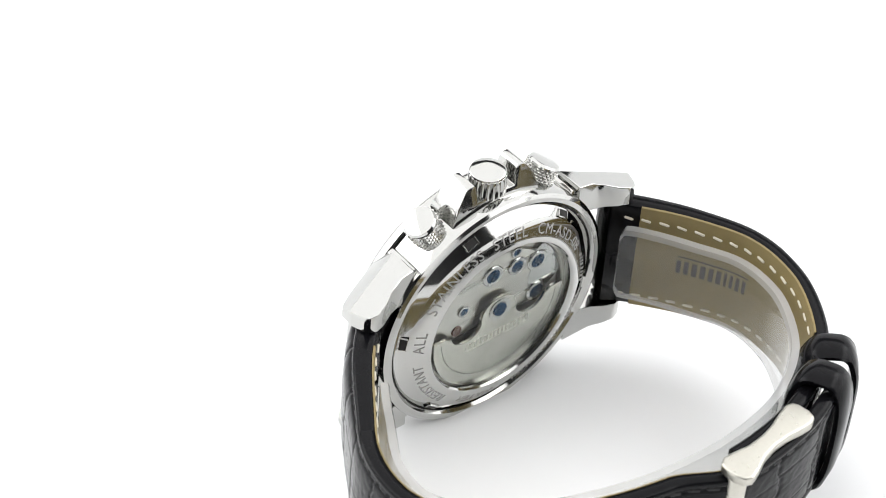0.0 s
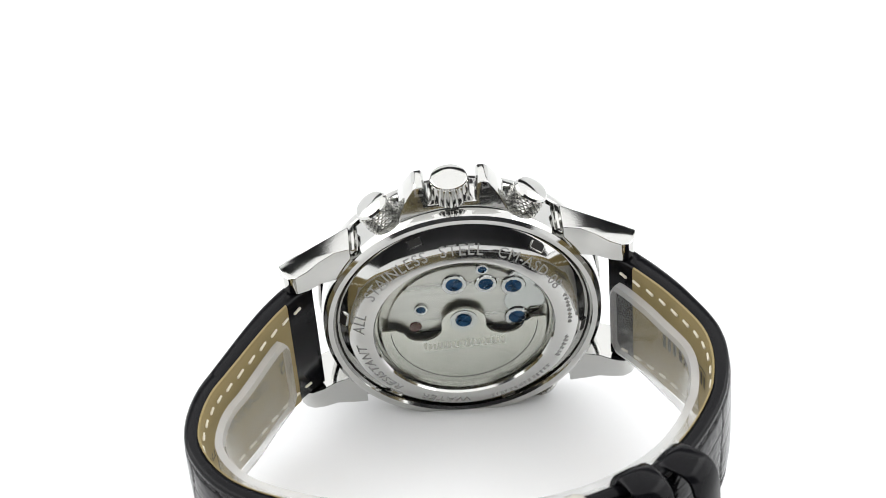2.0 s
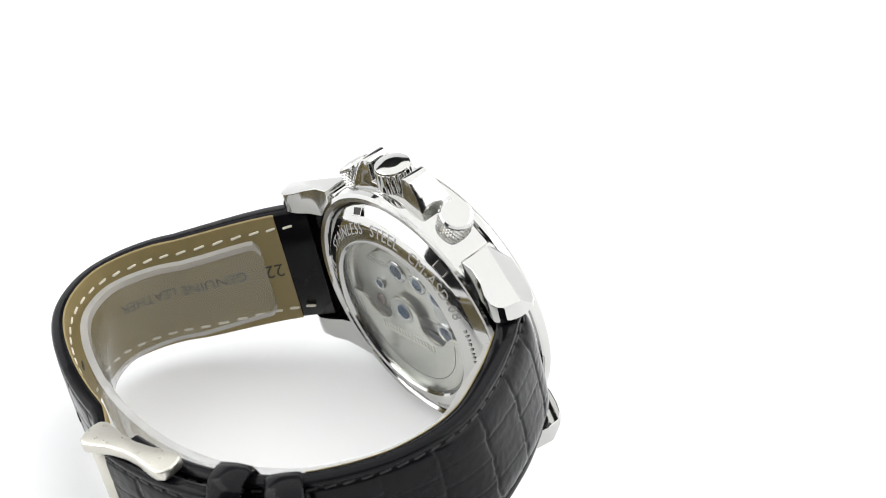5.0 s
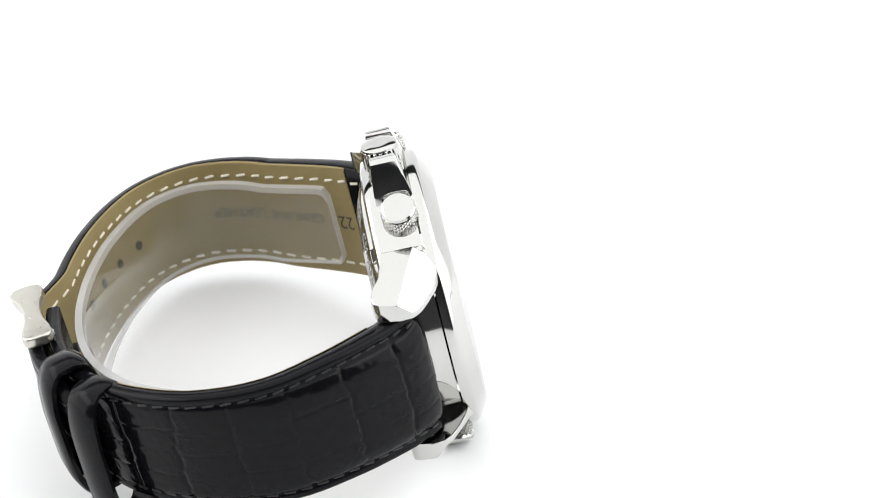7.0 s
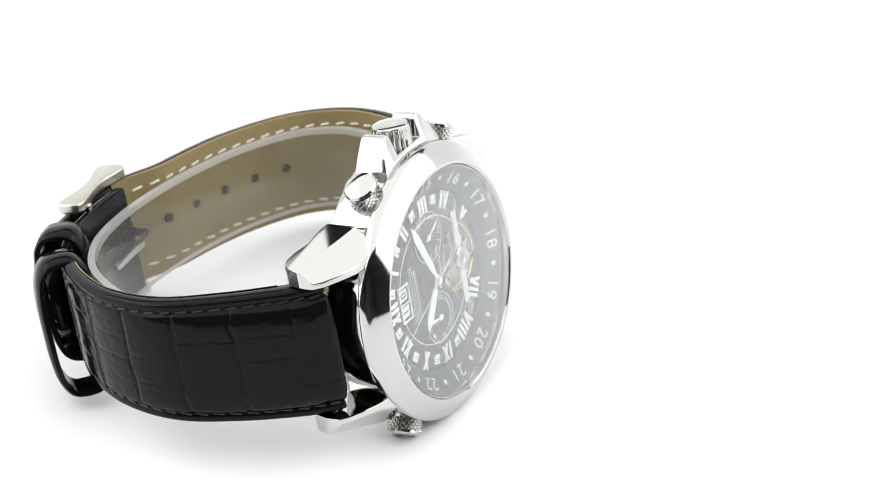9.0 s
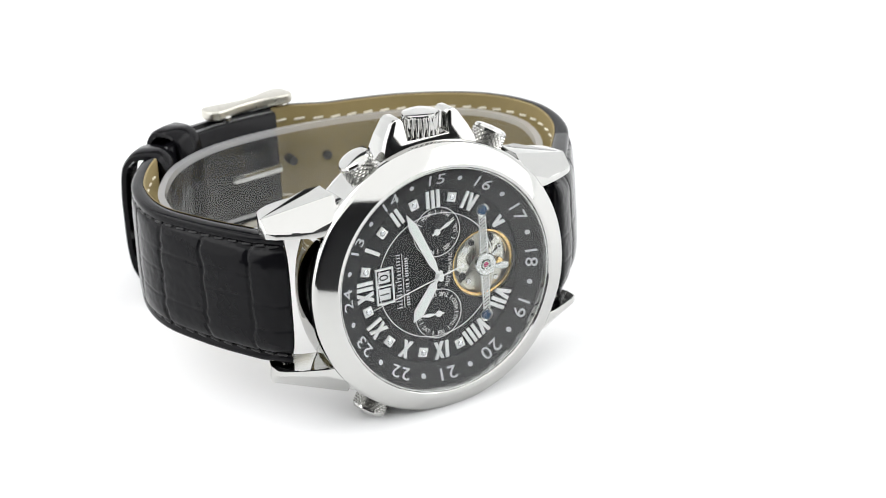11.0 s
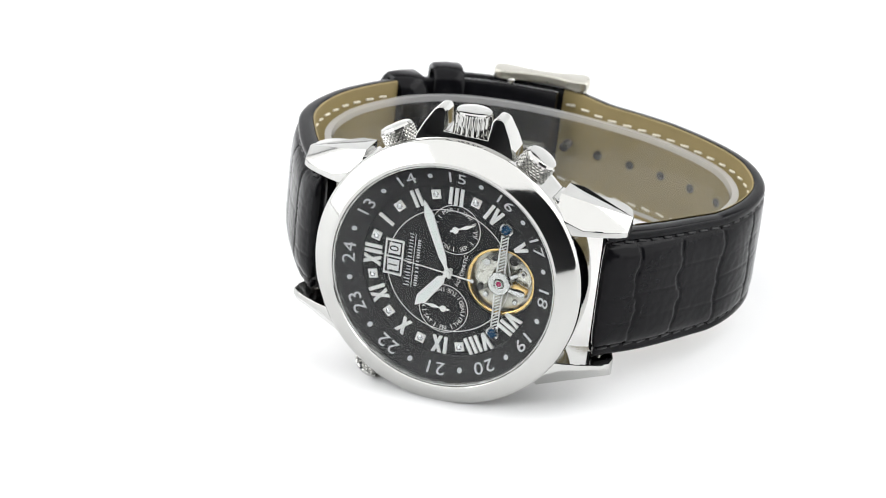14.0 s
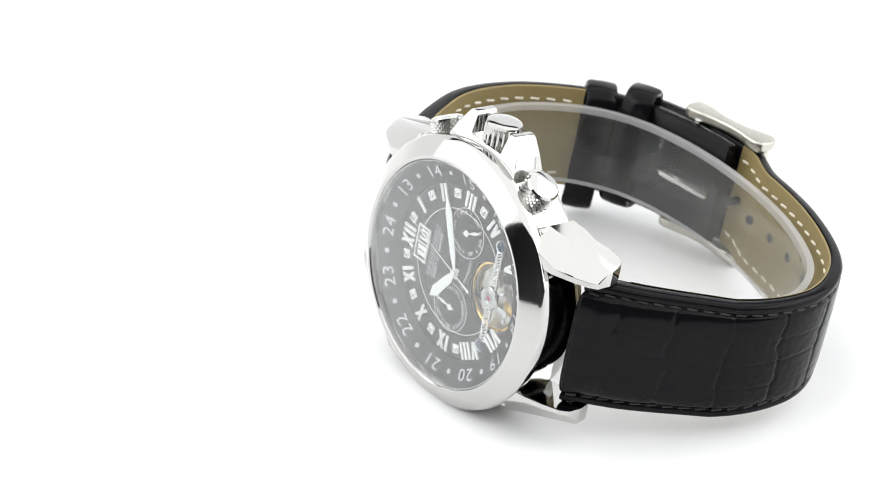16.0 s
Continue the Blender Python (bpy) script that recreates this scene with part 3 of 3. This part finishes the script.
def build_case_back():
    prof = [(14.3, -9.3), (14.3, -10.5), (14.55, -10.85), (15.0, -10.9), (18.3, back_z(18.3)), (18.55, -9.4), (19.9, -8.5), (20.15, -8.2), (20.15, -7.0), (14.3, -7.0)]
    cb = part("case_back", lathe(prof, 180), STEEL, watch, "polished screw-down steel case back with engraved ring")
    cb.location.z = BACK * MM
    # dark ring added as the shade in the gap between cover and case
    part("gap_shade", lathe([(20.15, -7.9), (20.45, -7.9), (20.45, -7.0), (20.15, -7.0)], 120), DARK, cb)
    part("rim", lathe([(20.4, -7.6), (20.5, -8.15), (20.8, -8.3), (21.2, -8.1), (21.35, -7.2), (20.4, -7.2)], 160), STEEL, cb)
    for k in range(6):
        psi = -20 + 60 * k
        a = radians(psi)
        m = Matrix.Translation((-19.2 * math.sin(a), 19.2 * math.cos(a), -9.0)) @ pose(0, 0, 0, 0, 0, psi) @ pose(0, 0, 0, 40, 0, 0)
        part("slot", moved(merge(box(-1.25, 1.25, -0.75, -0.55, -0.25, 0.3, 0.04), box(-1.25, -1.05, -0.75, 0.6, -0.25, 0.3, 0.04), box(1.05, 1.25, -0.75, 0.6, -0.25, 0.3, 0.04)), m), STEEL, cb)
        # each slot's bottom is near-black, its shade put into the colour
        part("slot_shade", moved(box(-1.1, 1.1, -0.6, 0.6, -0.16, 0.2), m), DARK, cb)
    for words, size, psi in (("ALL", 2.5, -80), ("STAINLESS", 2.55, -39), ("STEEL", 2.55, 2), ("CM-ASD-08", 2.4, 44), ("WATER", 2.3, 194), ("RESISTANT", 2.3, 242)):
        part("engraved_word", back_text(words, size, psi, 16.7, 1.1), ENGRAVED, cb)
    rnd = random.Random(9)
    for a0, a1 in ((74, 97), (106, 123), (130, 168)):
        bars = []
        a = a0
        while a < a1:
            w = rnd.uniform(1.6, 2.6)
            b = prism([(-w * 0.1, -0.55), (w * 0.1, -0.55), (w * 0.1, 0.5 + rnd.uniform(0, 0.3)), (-w * 0.1, 0.5)], 0, 0.05)
            m = radians(a)
            bars.append(moved(b, Matrix.Translation((-16.7 * math.sin(m), 16.7 * math.cos(m), back_z(16.7) - 0.04)) @ pose(0, 0, 0, 0, 0, a)))
            a += w + 0.9
        part("engraved_bars", merge(*bars), ENGRAVED, cb)
    glass = part("back_glass", lathe([(0, -10.35), (14.3, -10.35), (14.3, -10.1), (0, -10.1)], 96, closed=False), BACK_GLASS, cb)
    glass.visible_shadow = False


def build_movement():
    mv = part("movement", lathe([(0, -8.0), (14.0, -8.0), (14.3, -7.8), (14.3, -7.0), (0, -7.0)], 96, closed=False), SATIN, watch, "automatic movement with striped plates seen through the case back")
    mv.location.z = BACK * MM
    k = 40
    arc = [(13.0 * math.cos(math.pi * i / k), 13.0 * math.sin(math.pi * i / k)) for i in range(k + 1)]
    top = [(x * 0.93, y * 0.93 - 0.5) for x, y in arc]
    part("plate", prism([(12.0, -3.0)] + top + [(-12.0, -3.0)], -8.5, -7.9, 0.12), PLATE, mv, "striped steel movement plate")
    part("ring", lathe([(13.55, -8.0), (13.55, -8.9), (13.8, -9.2), (14.25, -9.2), (14.25, -8.0)], 120), SATIN, mv)
    part("wheel", moved(gear(2.5, -8.62, -8.3, 44, 0.3), pose(-9.6, 7.2, 0)), STEEL, mv)
    part("wheel", moved(gear(3.4, -8.57, -8.3, 52, 0.3), pose(-10.0, 3.0, 0)), STEEL, mv)
    for x, y, r, tn in ((1.0, 8.0, 1.35, 100), (-4.0, 7.5, 1.2, 20), (-8.3, 6.5, 1.35, 60), (-8.6, -0.4, 1.35, 40), (6.6, 3.2, 0.75, 70), (-3.6, 10.7, 0.7, 90)):
        part("bush", moved(lathe([(r * 0.9, -8.0), (r * 0.9, -8.75), (r * 1.0, -8.85), (r * 1.4, -8.85), (r * 1.5, -8.7), (r * 1.5, -8.0)], 40), pose(x, y, 0)), STEEL, mv)
        screw("screw", x, y, -8.55, r, mv, tn, ring=False, face=-1)
    part("jewel", moved(disc(1.0, -8.75, -8.3, 0.08, 24), pose(7.7, -0.6, 0)), JASPER, mv)
    # the winding rotor: a heavy half-disc with a scooped hub
    r1, pts = 13.2, []
    for i in range(61):
        a = radians(180 + 180 * i / 60)
        pts.append((r1 * math.cos(a), r1 * math.sin(a)))
    right = [(13.2, 1.2), (10.8, 1.2), (10.2, 0.6)]
    arc_r = [(6.6 + 3.1 * math.cos(radians(a)), 0.9 - 3.1 * math.sin(radians(a)) * 0.85) for a in range(10, 171, 16)]
    hub = [(3.6 * math.cos(radians(a)), 1.4 + 3.3 * math.sin(radians(a))) for a in range(0, 181, 15)]
    arc_l = [(-x, y) for x, y in reversed(arc_r)]
    left = [(-10.2, 0.6), (-10.8, 1.2), (-13.2, 1.2)]
    rotor = part("rotor", prism(pts + right + arc_r + hub + arc_l + left, -9.9, -9.3, 0.12, 2), BRUSHED, mv, "brushed steel half-moon winding rotor")
    rotor.location.y = -1.0 * MM
    part("groove", lathe([(11.7, -9.91), (11.82, -9.91), (11.82, -9.86), (11.7, -9.86)], 80, True, 183, 357), DARK, rotor)
    bars = []
    x = -6.3
    rnd = random.Random(2)
    while x < 6.3:
        w = rnd.uniform(0.35, 0.6)
        bars.append(box(x, x + w, -4.6, -3.5 + rnd.uniform(0, 0.3), -9.93, -9.89))
        x += w + 0.3
    bars.append(box(-6.4, 6.4, -4.95, -4.83, -9.93, -9.89))
    part("engraved_bars", merge(*bars), SATIN, rotor)
    screw("screw", 0, 1.1, -9.85, 1.25, rotor, 20, ring=True, face=-1)
    part("bearing", moved(lathe([(1.7, -9.88), (2.25, -9.88), (2.2, -10.05), (1.75, -10.05)], 40), pose(0, 1.1, 0)), STEEL, rotor)


case = build_case()
build_crown_and_pushers()
build_dial()
build_open_balance()
second = build_pointers()
build_crystal()
build_case_back()
build_movement()


# ---- the strap: one loop line in (x, z), from the six o'clock lugs round to the twelve o'clock lugs ----
LOOP = [(23.7, -5.9), (25.5, -5.7), (28.4, -8.2), (32.6, -13.4), (37.6, -21.6), (41.8, -29.5), (43.3, -37.4), (42.1, -44.6), (37.6, -51.5), (29.8, -56.8),
        (18.5, -61.2), (6.5, -63.6), (-6.0, -63.8), (-18.0, -61.2), (-28.2, -55.0), (-34.8, -46.2), (-38.2, -37.0), (-38.5, -28.5),
        (-35.4, -19.8), (-31.8, -13.0), (-28.4, -8.0), (-25.5, -5.7), (-23.7, -5.9)]


def spline(points, per=40):
    P = [Vector(p) for p in points]
    P = [2 * P[0] - P[1]] + P + [2 * P[-1] - P[-2]]
    out = []
    for i in range(1, len(P) - 2):
        for k in range(per):
            t = k / per
            a, b, c, d = P[i - 1], P[i], P[i + 1], P[i + 2]
            out.append(0.5 * ((2 * b) + (c - a) * t + (2 * a - 5 * b + 4 * c - d) * t * t + (3 * b - a - 3 * c + d) * t ** 3))
    out.append(P[-2])
    return out


class Line:
    def __init__(self, pts):
        self.p = spline(pts)
        self.s = [0.0]
        for a, b in zip(self.p, self.p[1:]):
            self.s.append(self.s[-1] + (b - a).length)
        self.length = self.s[-1]

    def at(self, s):
        s = max(0.0, min(self.length, s))
        i = min(int(np.searchsorted(self.s, s)), len(self.p) - 1)
        i = max(1, i)
        f = (s - self.s[i - 1]) / max(1e-9, self.s[i] - self.s[i - 1])
        a, b = self.p[i - 1], self.p[i]
        q = a.lerp(b, f)
        i0, i1 = max(0, i - 6), min(len(self.p) - 1, i + 5)
        t = (self.p[i1] - self.p[i0]).normalized()
        return q, Vector((-t.y, t.x))      # the outward normal when walked from six to twelve

    def s_at_x(self, x, back=True):
        best = min((i for i in range(len(self.p)) if self.p[i].y < (-50 if back else -40)), key=lambda i: abs(self.p[i].x - x))
        return self.s[best]


loop = Line(LOOP)


def lift(q):
    """The loop's far side rides up a little where it rests on the table, later on the six o'clock side."""
    z0 = 26.0 if q.x > 0 else 10.0
    return 3.4 * max(0.0, min(1.0, (-q.y - z0) / (60.0 - z0))) ** 0.9


def strap_point(s, y, out):
    """A point of the strap: s along the loop, y across, out from the loop line."""
    q, n = loop.at(s)
    n = -n if n.dot(q - Vector((0, -33))) < 0 else n
    e = q + n * out
    return Vector((e.x, y + lift(q), e.y))


def half_width(d):
    """Half the strap's width at a distance from its lugs."""
    k = min(1.0, d / 60.0)
    return 10.95 - 1.2 * k * k * (3 - 2 * k)


def thick(d):
    return 4.9 - 2.7 * min(1.0, max(0.0, d - 4.0) / 38.0)


def rim_drop(d):
    """How far the strap's thin rims lie below its padded middle."""
    return (thick(d) - 1.9) * 0.55 * min(1.0, 0.35 + d / 9.0)


def crease(d, y, rnd_seed):
    """The relief of the crocodile grain: cross creases and shorter lengthwise ones, in millimetres."""
    h = 0.0
    pitch = 9.4
    wob = 0.8 * noise.noise(Vector((d * 0.12, y * 0.22, rnd_seed))) + 0.35 * noise.noise(Vector((d * 0.5, y * 0.7, rnd_seed)))
    a = (d + 1.3 * wob + 1.5) / pitch
    row = math.floor(a)
    f = abs(a - row - 0.0)
    f = min(f, 1 - f) * pitch
    h -= 0.30 * math.exp(-(f / 0.30) ** 2) * (0.75 + 0.5 * noise.noise(Vector((row * 1.7, y * 0.3, rnd_seed))))
    off = 2.4 * noise.noise(Vector((row * 3.7, rnd_seed, 1.3)))
    for base in (-4.2, 0.2, 4.0):
        g = y - base - off * (0.6 if base else 1.0) - 0.5 * wob
        h -= 0.13 * math.exp(-(g / 0.17) ** 2) * (0.6 + 0.4 * math.sin(row * 2.1 + base))
    mid = min(1.0, abs(f) / 2.6)
    h += 0.07 * mid
    h += 0.045 * noise.noise(Vector((d * 0.9, y * 0.9, rnd_seed + 3)))
    w = abs(noise.noise(Vector((d * 2.6, y * 0.5, rnd_seed + 5))))
    h -= 0.03 * max(0.0, 1 - w * 6) * (1 - mid * 0.6)
    return h


def build_strap(name, s0, s1, raise_fn, label, seed, pointed=False, turned=0.4):
    """One half of the strap. s0 is at the lugs; distances count from there to s1."""
    L = abs(s1 - s0)
    sg = 1 if s1 > s0 else -1
    nd, ny = int(L / 0.26), 84
    V, Fc = [], []

    def hw(d):
        w = half_width(d)
        if pointed and d > L - 9:
            w *= max(0.12, math.cos((d - (L - 9)) / 9 * 1.35)) ** 0.6
        return w
    for i in range(nd + 1):
        d = L * i / nd
        w = hw(d)
        for j in range(ny + 1):
            y = w * (2 * j / ny - 1)
            e = w - abs(y)
            pad = 1.0 - math.exp(-max(0.0, e - 1.7) / 1.3) if e > 1.7 else 0.0
            amp = rim_drop(d)
            out = 0.25 - amp + amp * pad + (0.85 * crease(d, y, seed) if e > 1.6 else 0.0)
            out -= 0.3 * math.exp(-((e - 1.65) / 0.28) ** 2)
            out -= 0.55 * max(0.0, 1 - e / 0.5) ** 2
            if d < 2.2:
                out -= 2.4 * (1 - math.sqrt(max(0.0, 1 - ((2.2 - d) / 2.2) ** 2)))
            V.append(strap_point(s0 + sg * d, y, out + raise_fn(d)))
    row = ny + 1
    for i in range(nd):
        for j in range(ny):
            a = i * row + j
            Fc.append((a, a + 1, a + row + 1, a + row))
    # edges and inner face, four strips a side
    base = len(V)
    for i in range(nd + 1):
        d = L * i / nd
        w = hw(d)
        t = thick(d) * (0.55 + 0.45 * min(1.0, (d + 0.6) / 2.4))
        mid = (-0.3 - rim_drop(d) - t) / 2
        for yy, o in ((-w - 0.02, mid), (-w, -t + 0.35), (-w + 0.3, -t), (w - 0.3, -t), (w, -t + 0.35), (w + 0.02, mid)):
            V.append(strap_point(s0 + sg * d, yy, o + raise_fn(d)))
    for i in range(nd):
        a, b = base + i * 6, base + (i + 1) * 6
        for k in range(5):
            Fc.append((a + k, a + k + 1, b + k + 1, b + k))
        Fc.append((i * row, (i + 1) * row, b, a))
        Fc.append((i * row + ny, (i + 1) * row + ny, b + 5, a + 5))
    for i, flip in ((0, 0), (nd, 1)):
        Fc.append(tuple([i * row + j for j in range(ny + 1)] + [base + i * 6 + k for k in (5, 4, 3, 2, 1, 0)]))
    strap = part(name, (V, Fc), [LEATHER], watch, label, angle=75)
    # lining
    V, Fc = [], []
    d0 = 9.5
    nd2 = int((L - d0 - turned) / 0.8)
    for i in range(nd2 + 1):
        d = d0 + (L - d0 - turned) * i / nd2
        w = hw(d) + 0.07
        t = thick(d)
        for yy, o in ((-w, -t + 0.22), (-w + 0.12, -t - 0.06), (-w + 0.6, -t - 0.16), (w - 0.6, -t - 0.16), (w - 0.12, -t - 0.06), (w, -t + 0.22)):
            V.append(strap_point(s0 + sg * d, yy, o + raise_fn(d)))
    for i in range(nd2):
        for k in range(5):
            a = i * 6 + k
            Fc.append((a, a + 1, a + 7, a + 6))
    Fc += [(0, 1, 2, 3, 4, 5), tuple(nd2 * 6 + k for k in (5, 4, 3, 2, 1, 0))]
    part("lining", (V, Fc), LINING, strap, "khaki leather lining")
    # stitches
    for mat, inner, label2 in ((THREAD, True, "cream stitching"), (BLACK_THREAD, False, "black stitching")):
        bms = []
        d = 6.5 if inner else 2.6
        while d < L - (turned + 1.0 if inner else 3.0):
            for s in (1, -1):
                y = s * (hw(d) - (2.5 if inner else 1.65))
                t = thick(d)
                o = (-t - 0.2) if inner else (0.25 - rim_drop(d) - 0.12)
                a = strap_point(s0 + sg * d, y + 0.12 * s, o + raise_fn(d))
                b = strap_point(s0 + sg * (d + 1.85), y - 0.12 * s, o + raise_fn(d + 1.85))
                mid = (a + b) / 2
                bm = disc(0.22, -(b - a).length / 2, (b - a).length / 2, 0.15, 8)
                q = (b - a).to_track_quat("Z", "Y").to_matrix().to_4x4()
                bms.append(moved(bm, Matrix.Translation(mid) @ q))
            d += 3.2 if inner else 2.7
        part("stitching", merge(*bms), mat, strap, label2, kind="stuff")
    return strap, hw


S_BUCKLE = loop.s_at_x(-2.0)
S_TAIL = loop.s_at_x(-26.0)


def flat(d):
    return 0.0


def over(d):
    """The long half climbs over the short one past the buckle."""
    k = max(0.0, min(1.0, (d - (S_BUCKLE - 13.0)) / 11.0))
    return 3.3 * (k * k * (3 - 2 * k))


long_half, hw_long = build_strap("strap", 0.0, S_TAIL, over, "glossy black crocodile-grain leather strap half with punched holes", 2.0, pointed=True, turned=27.0)
short_half, hw_short = build_strap("strap", loop.length, S_BUCKLE - 1.0, flat, "glossy black crocodile-grain leather strap half carrying the buckle", 7.0, turned=32.0)


def strap_text(words, size, s_mid, y_mid, parent, flip, spacing=1.0):
    """Words stamped on the lining, running along the loop."""
    def f(p):
        s = s_mid + (p.x if flip else -p.x)
        return strap_point(s, y_mid + (-p.y if flip else p.y), on_lining(s if flip else loop.length - s))
    bm = text_bm(words, size, 0.0, spacing)
    warp(bm, f)
    part("stamp", bm, INK, parent, "dark stamped words")


def on_lining(d):
    return -thick(d) - 0.19


def build_strap_details():
    # stamped words, read with their tops towards the table
    strap_text("22", 3.7, 12.2, 0.0, long_half, True)
    strap_text("GENUINE LEATHER", 2.75, 29.0, 0.3, long_half, True, 1.0)
    bars = []
    rnd = random.Random(5)
    d = 17.0
    V, Fc = [], []
    while d < 31.0:
        w = rnd.uniform(0.6, 1.0)
        s = loop.length - d
        k = len(V)
        for ss, yy in ((s, -1.5), (s - w, -1.5), (s - w, 1.3), (s, 1.3)):
            V.append(strap_point(ss, yy, on_lining(d) - 0.01))
        Fc.append((k, k + 1, k + 2, k + 3))
        d += w + 0.55
    k = len(V)
    for i in range(15):
        for yy in (1.9, 2.2):
            V.append(strap_point(loop.length - 17 - i, yy, on_lining(17 + i) - 0.01))
    for i in range(14):
        Fc.append((k + 2 * i, k + 2 * i + 1, k + 2 * i + 3, k + 2 * i + 2))
    part("stamp", (V, Fc), INK, short_half, "dark stamped bars")
    # punched holes: near-black plugs that give the shade inside as colour
    for k in range(6):
        s = loop.s_at_x(34.6, False) + 6.9 * k
        a = strap_point(s, 0.0, -thick(s) - 0.25)
        b = strap_point(s, 0.0, 0.4)
        q = (b - a).to_track_quat("Z", "Y").to_matrix().to_4x4()
        part("hole", moved(disc(0.85, 0, (b - a).length, 0.02, 20), Matrix.Translation(a) @ q), DARK, long_half, "punched hole filled by a plug in the colour of its shade")


def frame_at(s, out):
    """A matrix at the loop: x along it, y across, z outward."""
    a, b = strap_point(s - 0.5, 0, out), strap_point(s + 0.5, 0, out)
    x = (b - a).normalized()
    y = (strap_point(s, 1, out) - strap_point(s, 0, out)).normalized()
    z = x.cross(y).normalized()
    o = strap_point(s, 0, out)
    if (strap_point(s, 0, out + 1) - o).dot(z) < 0:
        y, z = -y, -z
    return Matrix(((x.x, y.x, z.x, o.x), (x.y, y.y, z.y, o.y), (x.z, y.z, z.z, o.z), (0, 0, 0, 1)))


def keeper(s, w, hy, hz, lean, shift):
    """A loose leather loop round both halves of the strap."""
    n, V, Fc = 72, [], []
    prof = [(-w / 2, 0.0), (-w / 2 + 0.5, 0.35), (0, 0.5), (w / 2 - 0.5, 0.35), (w / 2, 0.0), (w / 2 - 0.2, -0.8), (-w / 2 + 0.2, -0.8)]
    m = frame_at(s, 0.5) @ pose(0, shift, 0, 0, lean, 0)
    for i in range(n):
        a = 2 * math.pi * i / n
        c, sn = math.cos(a), math.sin(a)
        ex = 0.62
        y = math.copysign(abs(c) ** ex, c)
        z = math.copysign(abs(sn) ** ex, sn)
        nrm = Vector((0, c / hy, sn / hz)).normalized()
        for x, o in prof:
            o2 = o + 0.1 * noise.noise(Vector((x * 0.8, a * 3, s)))
            V.append(m @ Vector((x + 0.3 * math.sin(a * 2), hy * y + nrm.y * o2, hz * z + nrm.z * o2)))
    k = len(prof)
    for i in range(n):
        j = (i + 1) % n
        for q in range(k):
            p = (q + 1) % k
            Fc.append((i * k + q, i * k + p, j * k + p, j * k + q))
    return V, Fc


def build_closure():
    part("keeper", keeper(loop.s_at_x(-28.0), 5.6, 12.0, 4.6, 6, -2.0), LEATHER, watch, "black leather strap keeper", angle=60)
    part("keeper", keeper(loop.s_at_x(-21.6), 5.6, 11.4, 4.4, -4, 0.0), LEATHER, watch, "black leather strap keeper", angle=60)
    # pin buckle: two waisted side plates, a rounded end bar, the strap's bar and the tongue
    m = frame_at(loop.s_at_x(-4.8), 0.4) @ pose(0, 0, 0, 0, 6, 0)
    half = [(-9.0, 0.9), (-8.6, 2.3), (-7.4, 2.9), (-5.4, 2.5), (-2.8, 1.65), (0.0, 1.4), (2.8, 1.65), (5.4, 2.3), (7.4, 2.6), (8.6, 2.1), (9.0, 0.9)]
    outline = [(x, 1.1 + z) for x, z in half] + [(x, 1.1 - 0.9 * z) for x, z in reversed(half)]
    buckle = part("buckle", moved(disc(1.5, -10.8, 10.8, 0.4, 24), m @ pose(-7.2, 0, 1.3, 90, 0, 0)), SATIN, watch, "satin steel pin buckle with waisted sides", angle=60)
    for side in (1, -1):
        plate = prism(outline, -0.9, 0.9, 0.45, 3)
        part("side_plate", moved(plate, m @ pose(0, side * 11.2, 0, 90, 0, 0)), SATIN, buckle, angle=50)
    part("bar", moved(disc(0.8, -10.8, 10.8, 0.2, 20), m @ pose(5.5, 0, -0.6, 90, 0, 0)), STEEL, buckle)
    part("tongue", moved(prism([(-2.5, -0.8), (7.5, -0.7), (8.3, -0.4), (8.3, 0.4), (7.5, 0.7), (-2.5, 0.8)], -5.4, -4.5, 0.25), m), STEEL, buckle, "steel buckle tongue")


def build_cuff():
    """A springy clear plastic liner that holds the loop open."""
    s_a, s_b = 13.5, loop.length - 6.5
    n, V, Fc = 170, [], []
    mats = []

    def gap(s):
        k = min(s - s_a, s_b - s)
        e = min(1.0, max(0.0, k / 16.0))
        d = min(s, loop.length - s)
        return thick(d) + 1.1 + 0.9 * e * e * (3 - 2 * e)
    for i in range(n + 1):
        s = s_a + (s_b - s_a) * i / n
        k = min(s - s_a, s_b - s)
        w = 7.6 - (1.6 - math.sqrt(max(0.0, 1.6 ** 2 - (1.6 - k) ** 2)) if k < 1.6 else 0.0)
        g = gap(s)
        for yy, o in ((-w, -g), (w, -g), (w, -g - 1.2), (w - 0.9, -g - 1.5), (-w + 0.9, -g - 1.5), (-w, -g - 1.2)):
            V.append(strap_point(s, yy, o))
    k = 6
    for i in range(n):
        for q in range(k):
            p = (q + 1) % k
            Fc.append((i * k + q, i * k + p, i * k + k + p, i * k + k + q))
            mats.append(0 if q in (0, 3) else 1)
    Fc += [tuple(range(k)), tuple(n * k + q for q in range(k))]
    mats += [1, 1]
    ob = part("strap_liner", (V, Fc), [CUFF, CUFF_EDGE], watch, "clear plastic display liner inside the strap loop", angle=40)
    for p, mi in zip(ob.data.polygons, mats):
        p.material_index = mi


build_strap_details()
build_closure()
build_cuff()


def motions():
    rows = [(t, Matrix.Rotation(radians(a), 4, "Z") @ BASE) for t, a in TURN]
    walk(watch, rows)
    sweep = []
    for k in range(9):
        t = 2.0 * k
        d = polar(355.3 + 6.0 * (t - 12.5))
        sweep.append((t, pose(SECOND_AXIS[0] * MM, SECOND_AXIS[1] * MM, (DZ + 1.0) * MM, 0, 0, math.degrees(math.atan2(d[1], d[0])))))
    walk(second, sweep)


motions()
